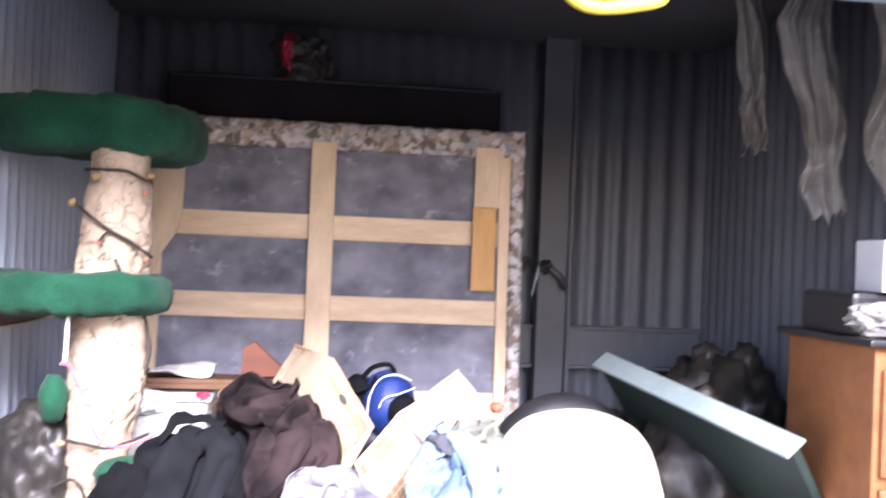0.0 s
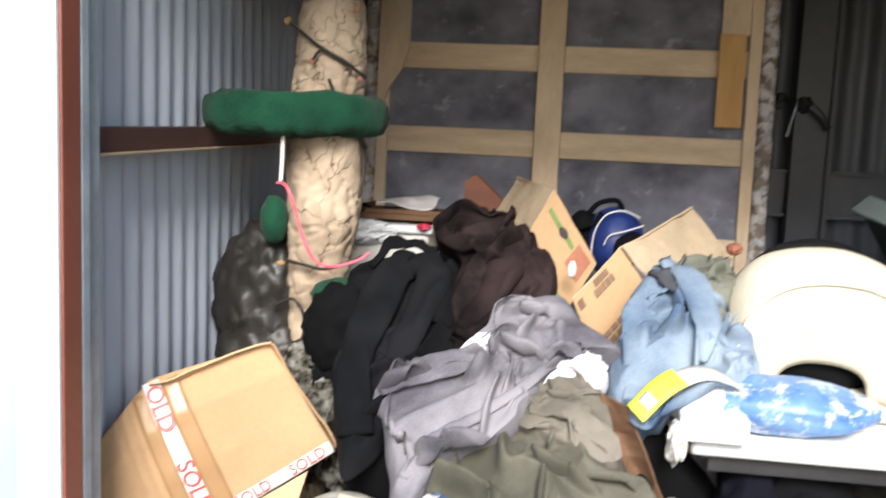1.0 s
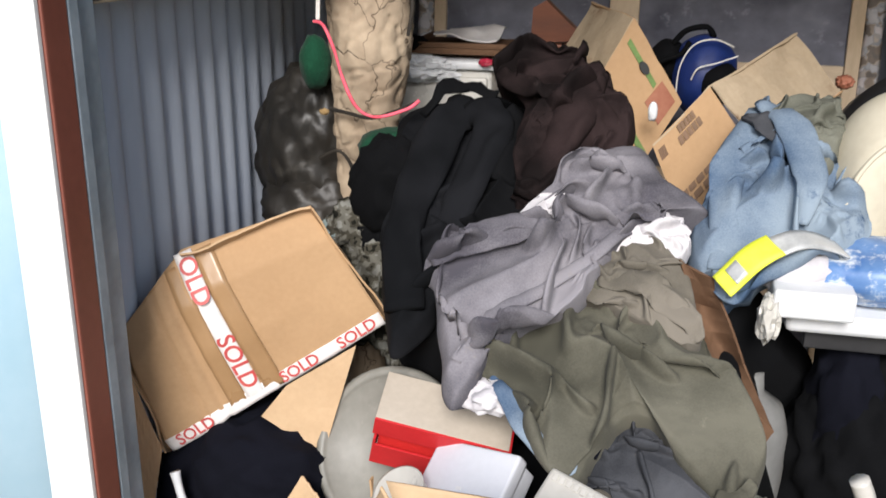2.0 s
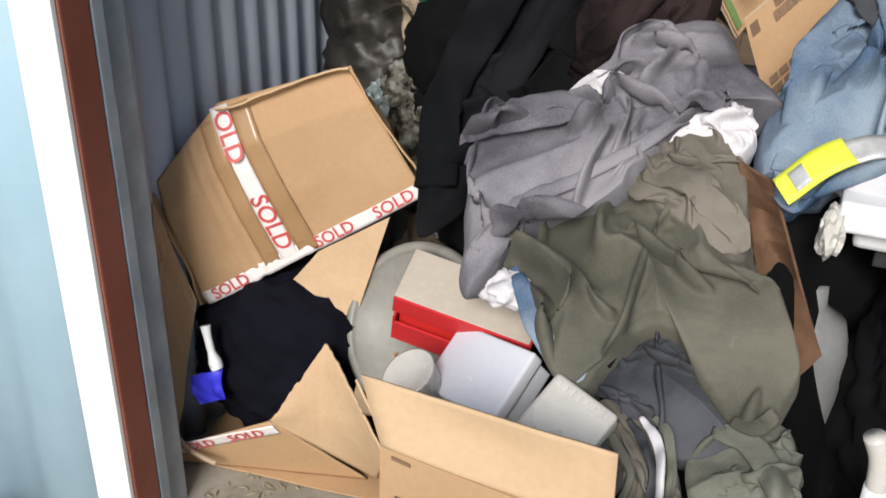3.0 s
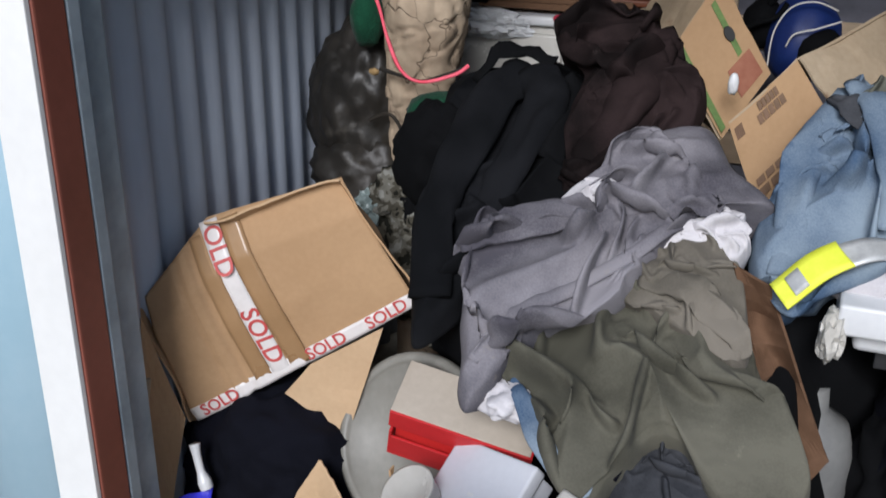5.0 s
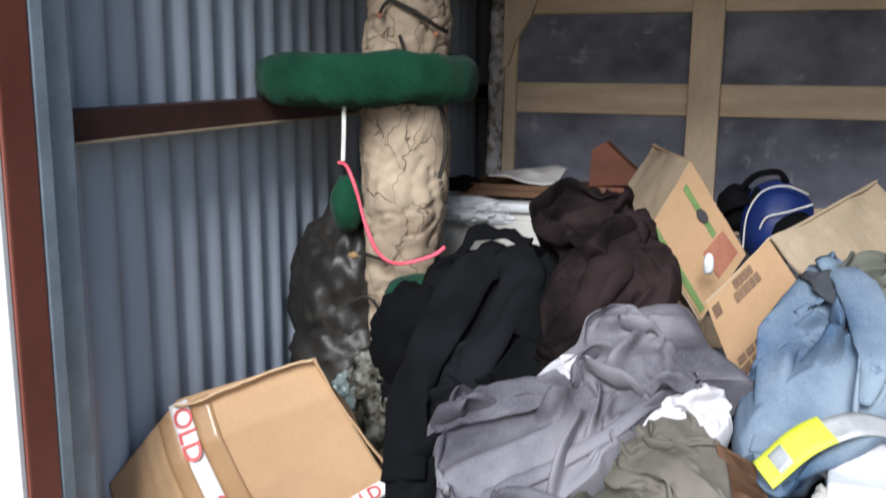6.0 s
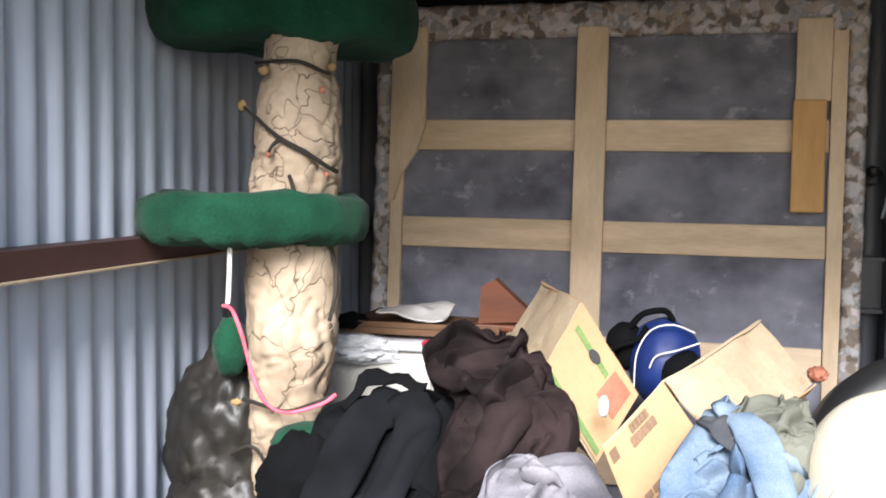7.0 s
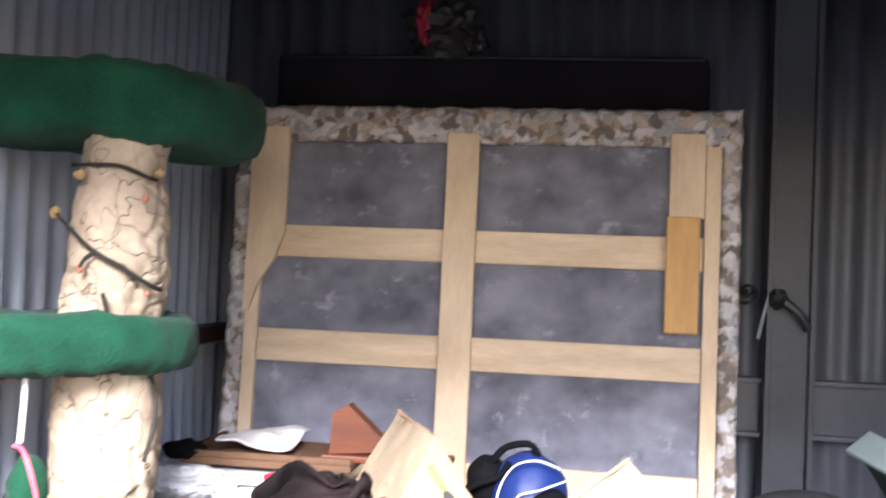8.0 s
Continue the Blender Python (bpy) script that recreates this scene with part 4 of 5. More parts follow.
part("front_panel", sheet(low_front, 40, 20, 0.004), CARD, low, "", True)
part("torn_fold", sheet(torn_front, 50, 30, 0.004), CARD_PALE, low, "buckled pale carton fold with a torn edge", True)
part("bottom_panel", board((-0.88, 2.0, 0.006), (-0.42, 2.05, 0.006), (-0.42, 2.5, 0.006), (-0.88, 2.45, 0.006), 0.004, 0.002), CARD, low)
part("side_panel", board((-0.42, 2.05, 0.01), (-0.42, 2.5, 0.01), (-0.4, 2.5, 0.36), (-0.4, 2.08, 0.36), 0.004, 0.01), CARD, low)
N_FACE_KEEP = N_FACE
N_FACE = (LOW_FOOT[1] - LOW_FOOT[0]).cross(LOW_EDGE[0].lerp(LOW_EDGE[1], 0.5) - LOW_FOOT[0].lerp(LOW_FOOT[1], 0.5)).normalized()
N_FACE = N_FACE if N_FACE.y < 0 else -N_FACE
low_rim = strip(low_front, 0.0, 0.9, 0.97, 0.9, 0.016, "tape_strip", low)
for u, word in ((0.3, "SOLD"), (0.72, "SOLD")):
    writing(word, 0.034, text_pose(low_front(u, 0.9), low_front(u + 0.04, 0.9) - low_front(u - 0.04, 0.9), N_FACE, 0.006), RED_INK, low_rim)
N_FACE = N_FACE_KEEP
part("wire_hoop", tube([(-0.87, 2.0, 0.5), (-0.89, 1.97, 0.3), (-0.875, 1.955, 0.16), (-0.82, 1.95, 0.09), (-0.76, 1.96, 0.06)], 0.005, 8), CARD_DIRTY, low)

gar = thing("black_sweatshirt", (-0.7, 2.15, 0.03), "blue-black sweatshirt with white tag and blue label in a carton", "garment")
part("cloth", blob((-0.67, 2.2, 0.225), (0.235, 0.185, 0.2), 3, 0.14, 1.8, 5, ridge=0.3), NAVY_CLOTH, gar, "", True)
part("tag", tube([(-0.792, 2.015, 0.362), (-0.785, 2.01, 0.34), (-0.775, 2.005, 0.31), (-0.766, 2.002, 0.29), (-0.76, 2.0, 0.276)], [0.011, 0.0085, 0.008, 0.014, 0.013], 10, 0.3), WHITE_PLASTIC, gar, "white swing tag", True)
part("label", board((-0.832, 2.01, 0.232), (-0.755, 2.01, 0.272), (-0.746, 1.995, 0.206), (-0.821, 1.995, 0.167), 0.003, 0.035, 9.0, n=12), BLUE_LABEL, gar, "bright blue square label")

# carton in front of the doorway
FX0, FX1, FY0, FY1, FZ = -0.185, 0.135, 1.58, 1.93, 0.575
fb = thing("cardboard_box", ((FX0 + FX1) / 2, 1.75, -0.02), "open brown carton with dark printed badge, full of small boxes", "box", "cartons")
part("front_panel", board((FX0, FY0, -0.018), (FX1, FY0, -0.018), (FX1, FY0, FZ - 0.028), (FX0, FY0, FZ + 0.006), 0.004, 0.0006), CARD, fb)
part("front_flap", board((FX0, FY0 + 0.001, FZ + 0.008), (FX1, FY0 + 0.001, FZ - 0.026), (FX1 - 0.008, FY0 + 0.02, FZ + 0.082), (FX0 - 0.045, FY0 + 0.03, FZ + 0.09), 0.004, 0.008, bow=-0.014), CARD_PALE, fb, "", True)
part("side_panel", board((FX1, FY0 + 0.004, -0.018), (FX1 + 0.06, 1.72, -0.018), (FX1 + 0.06, 1.72, FZ - 0.06), (FX1, FY0 + 0.004, FZ - 0.03), 0.004, 0.008), CARD, fb)
part("side_flap", board((FX1 + 0.002, FY0 + 0.01, FZ - 0.032), (FX1 + 0.062, 1.72, FZ - 0.06), (FX1 + 0.12, 1.7, FZ - 0.13), (FX1 + 0.07, FY0 + 0.03, FZ - 0.09), 0.004, 0.008), CARD, fb)
part("side_panel", board((FX0, FY0 + 0.004, -0.018), (FX0 - 0.03, 1.82, -0.018), (FX0 - 0.03, 1.82, 0.42), (FX0, FY0 + 0.004, FZ + 0.01), 0.004, 0.008), CARD, fb)
part("side_flap", board((FX0, FY0 + 0.01, FZ + 0.012), (FX0 - 0.02, 1.74, FZ - 0.07), (FX0 - 0.12, 1.76, FZ - 0.1), (FX0 - 0.05, FY0 + 0.035, FZ + 0.08), 0.004, 0.01), CARD_PALE, fb, "", True)
part("back_panel", board((FX0, FY1, -0.018), (FX1 + 0.02, FY1, -0.018), (FX1 + 0.02, FY1, 0.36), (FX0, FY1, 0.34), 0.004, 0.006), CARD, fb)
part("badge", board((FX0 + 0.022, FY0 - 0.003, 0.435), (FX0 + 0.105, FY0 - 0.003, 0.42), (FX0 + 0.105, FY0 - 0.003, 0.487), (FX0 + 0.022, FY0 - 0.003, 0.504), 0.0006, 0.0, n=4), DARK_INK, fb, "dark brown printed badge")
for row, (count, z0, hgt) in enumerate(((6, 0.47, 0.014), (4, 0.444, 0.013))):
    for k in range(count):
        x0 = 0.029 + row * 0.006 + k * 0.0118
        x1, z = x0 + 0.0085, z0 - (x0 - 0.03) * 0.18
        part("print_bar", board((FX0 + x0, FY0 - 0.0042, z), (FX0 + x1, FY0 - 0.0042, z - 0.0015), (FX0 + x1, FY0 - 0.0042, z + hgt - 0.0015), (FX0 + x0, FY0 - 0.0042, z + hgt), 0.0006, 0, n=2), CARD, fb)
for x0, x1, z, h in ((0.03, 0.07, 0.52, 0.009), (0.076, 0.112, 0.514, 0.009), (-0.168, -0.14, 0.566, 0.006), (-0.015, 0.02, 0.498, 0.006)):
    part("print_bar", board((x0, FY0 - 0.003, z), (x1, FY0 - 0.003, z - 0.005), (x1, FY0 - 0.003, z - 0.005 + h), (x0, FY0 - 0.003, z + h), 0.0006, 0, n=3), BROWN_INK, fb)
part("packing", blob((-0.02, 1.76, 0.31), (0.14, 0.15, 0.13), 4, 0.2, 2, 3), CARD_DIRTY, fb)

# things lying in and behind that carton
tub = thing("wash_tub", (-0.34, 2.2, 0.3), "dusty round grey plastic tub lying on its side", "tub")
TUBM = pose(0, 0, 0, 62, 0, -18)
part("shell", lathe([(0.02, -0.15), (0.12, -0.15), (0.14, -0.13), (0.155, 0.0), (0.157, 0.018), (0.147, 0.018), (0.143, 0.0), (0.13, -0.12), (0.02, -0.125)], (-0.362, 2.14, 0.395), 48, TUBM), GREY_TUB, tub, "", True)
part("rolled_rim", lathe([(0.15, 0.018), (0.166, 0.016), (0.172, 0.026), (0.17, 0.04), (0.16, 0.046), (0.15, 0.04), (0.148, 0.03)], (-0.362, 2.14, 0.395), 48, TUBM), GREY_TUB, tub, "", True)

shoe = thing("shoebox", (-0.24, 2.03, 0.42), "red shoebox with a buff lid, half open", "shoebox")
SX = Vector((0.24, 0.03, -0.055)).normalized()
SO = Vector((-0.365, 2.005, 0.545))
SB = basis(SO, SX, (-0.05, -0.42, 0.9))
part("lid_top", block(0.0, 0.255, 0.0, 0.11, -0.006, 0.0, 0.002, SB), BUFF_CARD, shoe, "buff cardboard lid top")
part("lid_side", block(0.0, 0.255, -0.004, 0.001, -0.048, -0.001, 0.001, SB), RED_CARD, shoe)
part("lid_side", block(0.255, 0.259, -0.004, 0.11, -0.048, -0.001, 0.001, SB), RED_CARD, shoe)
part("body_inside", block(0.012, 0.25, 0.006, 0.1, -0.1, -0.05, 0.001, SB), RED_INSIDE, shoe)
part("body_side", block(0.008, 0.25, -0.01, -0.005, -0.135, -0.075, 0.001, SB), RED_CARD, shoe)
part("body_side", block(0.004, 0.009, -0.01, 0.1, -0.135, -0.055, 0.001, SB), RED_CARD, shoe)

gb = thing("gift_box", (-0.16, 1.95, 0.38), "pale grey square card box with a tiny white logo mark", "box")
GB = basis((-0.252, 2.05, 0.492), Vector((0.165, -0.086, 0.034)), Vector((-0.35, -0.55, 0.85)))
part("lid", block(0.0, 0.19, -0.135, 0.0, -0.03, 0.0, 0.006, GB), GREY_CARD, gb, "", True)
part("base", block(0.006, 0.184, -0.129, -0.006, -0.07, -0.031, 0.004, GB), GREY_CARD, gb)
part("mark", block(0.088, 0.1, -0.09, -0.084, 0.0, 0.0012, 0, GB), WHITE_PLASTIC, gb)

cb = thing("plastic_box", (0.01, 1.8, 0.45), "small cloudy clear plastic box with ribbed lid", "plastic box")
CB = basis((-0.02, 1.86, 0.575), Vector((0.1, -0.03, -0.028)), Vector((-0.1, -0.5, 0.85)))
part("body", block(0.0, 0.115, -0.12, 0.0, -0.06, 0.0, 0.008, CB), CLEAR_PLASTIC, cb, "", True)
for i in range(8):
    part("lid_rib", block(0.01 + i * 0.0125, 0.018 + i * 0.0125, -0.022, -0.01, 0.0, 0.003, 0.001, CB), CLEAR_PLASTIC, cb)
wp = thing("paper_scrap", (-0.16, 2.0, 0.6), "crumpled white paper on the red shoebox", "paper")
part("paper", blob((-0.15, 2.0, 0.615), (0.048, 0.045, 0.028), 6, 0.45, 1.3, 4, ridge=0.15), WHITE_CLOTH, wp, "", True)
sc = thing("plastic_tub", (-0.22, 1.93, 0.38), "small translucent white plastic tub", "plastic tub")
part("body", lathe([(0.02, 0.0), (0.04, 0.0), (0.048, 0.07), (0.05, 0.075), (0.046, 0.075), (0.02, 0.06)], (-0.275, 1.95, 0.39), 24, pose(0, 0, 0, 25, -20, 0)), CLEAR_PLASTIC, sc, "", True)

# ---- heap of clothes ----
def heap_core(u, v):
    vv = 0.0 + 0.98 * v
    west = -0.40 + 0.36 * max(0.0, min(1.0, (0.42 - vv) / 0.2))
    east = 0.46 if vv < 0.62 else 0.46 - 0.5 * min(1.0, (vv - 0.62) / 0.15)
    e = min(u, 1 - u, v, 1 - v)
    s = west + (east - west) * u
    return on_heap(s, vv, -0.05 - 0.35 * max(0.0, min(1.0, (s - 0.28) / 0.12)) * (1.0 if vv < 0.5 else 0.4) - 0.12 * (1 - min(1, e / 0.12)) ** 2 + 0.02 * noise.noise(Vector((u * 6, v * 8, 0))))


tagged(part("clothes_heap", sheet(heap_core, 50, 50, 0.22), BLACK_CLOTH, None, "", True), "jumbled heap of dark clothes and bags underneath", "clothes heap", "", "stuff")
tagged(part("clothes_heap", blob((0.04, 2.5, 0.16), (0.42, 0.5, 0.38), 3, 0.1, 2, 4, -0.42), BLACK_CLOTH, None, "", True), "dark lower heap of clothes on the floor", "clothes heap", "", "stuff")

g = garment("jeans", [(0.02, 0.14), (0.05, 0.24), (0.11, 0.26), (0.19, 0.2), (0.28, 0.13), (0.26, 0.07), (0.18, 0.05), (0.1, 0.07)], DENIM_DARK, "worn dark blue-grey jeans low on the heap", 0.0, 0.025, 0.02, 0.07, -0.6, 2, kind="long", size=0.6)
limb(g, "waistband", [(0.03, 0.15, 0.035, 0.01), (0.06, 0.235, 0.045, 0.012), (0.115, 0.255, 0.045, 0.01)], NAVY_CLOTH, 3, 0.5, "near-black waistband")
g = garment("sage_shirt", [(0.21, 0.044), (0.229, 0.115), (0.279, 0.14), (0.33, 0.126), (0.352, 0.063), (0.35, -0.036), (0.283, -0.079), (0.225, -0.028)], PALE_CLOTH, "crumpled pale sage shirt at the foot of the heap", -0.01, 0.025, 0.02, 0.05, 0.6, 3, kind="star", size=0.55)
limb(g, "sleeve", [(0.22, 0.09, 0.03, 0.012), (0.27, 0.08, 0.04, 0.02), (0.32, 0.03, 0.035, 0.02), (0.34, -0.03, 0.02, 0.016)], PALE_CLOTH, 4, 0.35)
g = garment("striped_scarf", [(0.06, 0.09), (0.11, 0.08), (0.16, 0.045), (0.19, -0.0), (0.19, -0.06), (0.12, -0.06), (0.09, 0.0), (0.05, 0.05)], TAUPE, "rumpled taupe scarf with pale and dark stripes", 0.0, 0.02, 0.015, 0.03, -0.9, 4, kind="star", size=0.5)
for k, mat in enumerate((PALE_CLOTH, WHITE_CLOTH, DENIM_DARK, TAUPE, PALE_CLOTH, DENIM_DARK)):
    d = k * 0.015
    limb(g, "stripe", [(0.125 - d, 0.088 - d * 0.5, 0.03, 0.004), (0.155 - d * 1.1, 0.06 - d * 0.6, 0.045, 0.008), (0.18 - d, 0.012 - d * 0.4, 0.04, 0.007), (0.182 - d * 1.1, -0.05, 0.028, 0.006)], mat, 5 + k, 0.5)
g = garment("olive_trousers", [(-0.175, 0.3), (-0.16, 0.4), (-0.1, 0.52), (0.0, 0.57), (0.15, 0.52), (0.205, 0.42), (0.23, 0.33), (0.26, 0.27), (0.3, 0.19), (0.295, 0.115), (0.256, 0.085), (0.19, 0.145), (0.14, 0.215), (0.095, 0.22), (0.06, 0.16), (0.045, 0.09), (-0.024, 0.135), (-0.1, 0.2)], OLIVE, "dusty olive green canvas trousers spread over the heap", 0.03, 0.04, 0.05, 0.12, -0.95, 5, kind="long", size=0.9, tall=2.3)
limb(g, "hem", [(0.245, 0.105, 0.05, 0.008), (0.275, 0.1, 0.055, 0.012), (0.3, 0.13, 0.045, 0.009)], OLIVE, 8, 0.5, "frayed hem")
st = thing("denim_strap", on_heap(-0.03, 0.2, 0.0), "faded blue denim strap looped beside the trousers", "strap")
limb(st, "strap", [(-0.15, 0.27, 0.05, 0.012), (-0.118, 0.235, 0.07, 0.016), (-0.075, 0.168, 0.075, 0.017), (-0.03, 0.118, 0.07, 0.013), (0.002, 0.108, 0.06, 0.009), (0.012, 0.135, 0.06, 0.008)], DENIM, 31, 0.4)
g = garment("taupe_jacket", [(-0.02, 0.49), (0.03, 0.57), (0.113, 0.59), (0.175, 0.5), (0.21, 0.4), (0.192, 0.365), (0.128, 0.4), (0.03, 0.435)], TAUPE, "folded taupe work jacket on the olive trousers", 0.07, 0.03, 0.02, 0.06, -0.5, 6, kind="long", size=0.5)
limb(g, "collar", [(0.02, 0.47, 0.1, 0.01), (0.1, 0.46, 0.118, 0.03), (0.17, 0.41, 0.105, 0.026), (0.2, 0.375, 0.085, 0.01)], TAUPE, 9, 0.25)
g = garment("white_shirt", [(0.0, 0.56), (0.02, 0.62), (0.08, 0.66), (0.143, 0.66), (0.18, 0.61), (0.16, 0.555), (0.1, 0.54)], WHITE_CLOTH, "crumpled white cotton shirt poking out", 0.07, 0.03, 0.015, 0.05, 0.5, 7, kind="star", size=0.5)
g = garment("black_trousers", [(-0.36, 0.33), (-0.44, 0.6), (-0.42, 0.76), (-0.43, 0.93), (-0.38, 1.0), (-0.25, 0.98), (-0.22, 0.9), (-0.24, 0.8), (-0.3, 0.65), (-0.29, 0.4)], CHARCOAL, "charcoal black trousers hanging down the heap", 0.02, 0.03, 0.03, 0.075, 1.35, 8, kind="long", size=0.9)
limb(g, "leg", [(-0.33, 0.97, 0.05, 0.045), (-0.36, 0.8, 0.08, 0.05), (-0.38, 0.6, 0.075, 0.042), (-0.34, 0.4, 0.05, 0.04)], CHARCOAL, 11, 0.45)
limb(g, "leg", [(-0.29, 0.95, 0.06, 0.045), (-0.24, 0.86, 0.085, 0.045), (-0.27, 0.72, 0.07, 0.04), (-0.3, 0.6, 0.04, 0.035)], CHARCOAL, 12, 0.45)
limb(g, "waistband", [(-0.42, 0.93, 0.05, 0.014), (-0.35, 0.99, 0.08, 0.016), (-0.25, 0.97, 0.08, 0.014)], BLACK_CLOTH, 13)
g = garment("black_sweater", [(-0.33, 0.95), (-0.2, 1.02), (-0.05, 0.95), (0.02, 0.84), (-0.05, 0.72), (-0.2, 0.6), (-0.3, 0.62)], BLACK_CLOTH, "black knitted sweater sunk in the heap", 0.0, 0.03, 0.035, 0.08, 0.9, 9, kind="star", size=0.8)
limb(g, "sleeve", [(-0.22, 0.95, 0.04, 0.03), (-0.2, 0.84, 0.06, 0.04), (-0.22, 0.74, 0.05, 0.035)], BLACK_CLOTH, 14, 0.6)
g = garment("brown_jacket", [(-0.27, 1.06), (-0.16, 1.15), (-0.04, 1.09), (0.03, 0.98), (0.04, 0.88), (-0.02, 0.78), (-0.1, 0.72), (-0.17, 0.68), (-0.18, 0.82), (-0.16, 0.94), (-0.22, 1.0)], BROWN_CLOTH, "dark brown wool jacket thrown on top of the heap", 0.05, 0.05, 0.03, 0.08, 0.85, 10, kind="star", size=0.85, tall=2.6)
limb(g, "sleeve", [(-0.06, 1.0, 0.11, 0.05), (-0.07, 0.88, 0.11, 0.045), (-0.12, 0.77, 0.08, 0.035), (-0.16, 0.69, 0.05, 0.03)], BROWN_CLOTH, 15, 0.6)
limb(g, "collar", [(-0.25, 1.02, 0.1, 0.015), (-0.2, 0.96, 0.12, 0.02), (-0.12, 0.93, 0.13, 0.022), (-0.03, 0.97, 0.12, 0.018)], BROWN_CLOTH, 16, 0.7)
g = garment("lilac_shirt", [(-0.305, 0.475), (-0.28, 0.57), (-0.128, 0.625), (-0.07, 0.73), (0.0, 0.84), (0.07, 0.85), (0.13, 0.77), (0.215, 0.68), (0.11, 0.64), (0.055, 0.555), (0.0, 0.46), (-0.08, 0.39), (-0.15, 0.32), (-0.178, 0.24), (-0.208, 0.2), (-0.24, 0.24), (-0.272, 0.387)], LILAC, "grey lilac cotton shirt with one sleeve hanging", 0.08, 0.03, 0.05, 0.1, 0.75, 11, kind="crumpled", size=0.85, tall=2.8)
limb(g, "lapel", [(-0.3, 0.48, 0.105, 0.012), (-0.23, 0.52, 0.125, 0.034), (-0.15, 0.555, 0.13, 0.038), (-0.1, 0.58, 0.12, 0.02)], LILAC, 18, 0.3)
limb(g, "button_band", [(-0.21, 0.27, 0.1, 0.01), (-0.15, 0.37, 0.115, 0.014), (-0.07, 0.43, 0.12, 0.014), (0.02, 0.53, 0.12, 0.014), (0.1, 0.64, 0.1, 0.01)], LILAC, 19, 0.5)
garment("white_rag", [(-0.14, 0.6), (-0.1, 0.66), (-0.05, 0.68), (-0.06, 0.62), (-0.1, 0.58)], WHITE_CLOTH, "small frayed white rag", 0.1, 0.015, 0.015, 0.03, 0.8, 12, kind="star", size=0.35)
g = garment("denim_overall", [(0.19, 0.66), (0.24, 0.85), (0.31, 1.0), (0.42, 1.03), (0.5, 0.92), (0.5, 0.7), (0.42, 0.6), (0.32, 0.56), (0.24, 0.49), (0.2, 0.55)], DENIM, "washed blue denim work overall with hi-vis band", 0.03, 0.06, 0.035, 0.12, 0.9, 13, kind="crumpled", size=0.9, tall=2.6)
limb(g, "sleeve", [(0.31, 0.95, 0.08, 0.03), (0.265, 0.83, 0.09, 0.035), (0.24, 0.7, 0.085, 0.035), (0.245, 0.55, 0.06, 0.03)], DENIM, 20, 0.4)
limb(g, "lining", [(0.27, 0.92, 0.1, 0.012), (0.315, 0.88, 0.12, 0.03), (0.345, 0.83, 0.12, 0.012)], DENIM_DARK, 21, 0.25, "dark blue lining")
limb(g, "lapel", [(0.3, 0.95, 0.11, 0.014), (0.36, 0.86, 0.135, 0.034), (0.39, 0.74, 0.13, 0.03), (0.38, 0.64, 0.1, 0.012)], DENIM, 23, 0.3)


def band(w0, w1, lift, length, start=0.0):
    """A bent strip round the overall's cuff; w: its two edges."""
    def fn(u, v):
        t = start + u * (length - start)
        p = Vector((0.235 + 0.21 * t, 0.49 + 0.2 * t - 0.09 * t * t))
        side = Vector((-0.6, 0.8))
        p = p + side * (w0 + (w1 - w0) * v)
        return on_heap(p.x, p.y, lift + 0.05 * math.sin(math.pi * min(1, t)) + 0.008 * noise.noise(Vector((p.x * 14, p.y * 14, 3))))

    return sheet(fn, 30, 4, 0.004)


part("hi_vis_tape", band(-0.03, 0.024, 0.09, 0.42), HI_VIS, g, "fluorescent yellow tape", True)
part("silver_tape", band(-0.022, 0.014, 0.094, 0.15, 0.07), REFLECT, g, "dull silver reflective patch", True)
part("pale_tape", band(-0.028, 0.02, 0.085, 1.0, 0.3), REFLECT, g, "dull silver tape", True)
g = garment("grey_sweater", [(0.32, 0.92), (0.38, 0.99), (0.46, 0.98), (0.47, 0.88), (0.42, 0.79), (0.36, 0.82)], PALE_CLOTH, "faded grey-green sweater behind the overall", 0.075, 0.04, 0.02, 0.06, 0.9, 14, kind="star", size=0.5)

# ---- boxes and bags further back ----
cart = thing("banana_carton", (0.0, 2.95, 0.75), "tan fruit carton with green stripes and oval hand hole", "box", "cartons")
P = [Vector((0.023, 2.88, 1.2)), Vector((0.15, 2.9, 1.0)), Vector((0.07, 2.84, 0.86)), Vector((-0.055, 2.83, 1.05))]
part("end_panel", board(P[3], P[2], P[1], P[0], 0.004, 0.004), CARD, cart)
BK = Vector((-0.12, 0.25, 0.02))
part("top_panel", board(P[3], P[0], P[0] + BK, P[3] + BK, 0.004, 0.008), CARD_DIRTY, cart)
part("front_panel", board(P[3] + BK, P[3], P[2], P[2] + BK, 0.004, 0.006), CARD_DIRTY, cart)
part("side_panel", board(P[0], P[1], P[1] + BK, P[0] + BK, 0.004, 0.006), CARD, cart)
NE = (P[2] - P[3]).cross(P[0] - P[3]).normalized()
NE = NE if NE.y < 0 else -NE


def on_end(a, b, lift=0.004):
    return P[3].lerp(P[2], a).lerp(P[0].lerp(P[1], a), b) + NE * lift


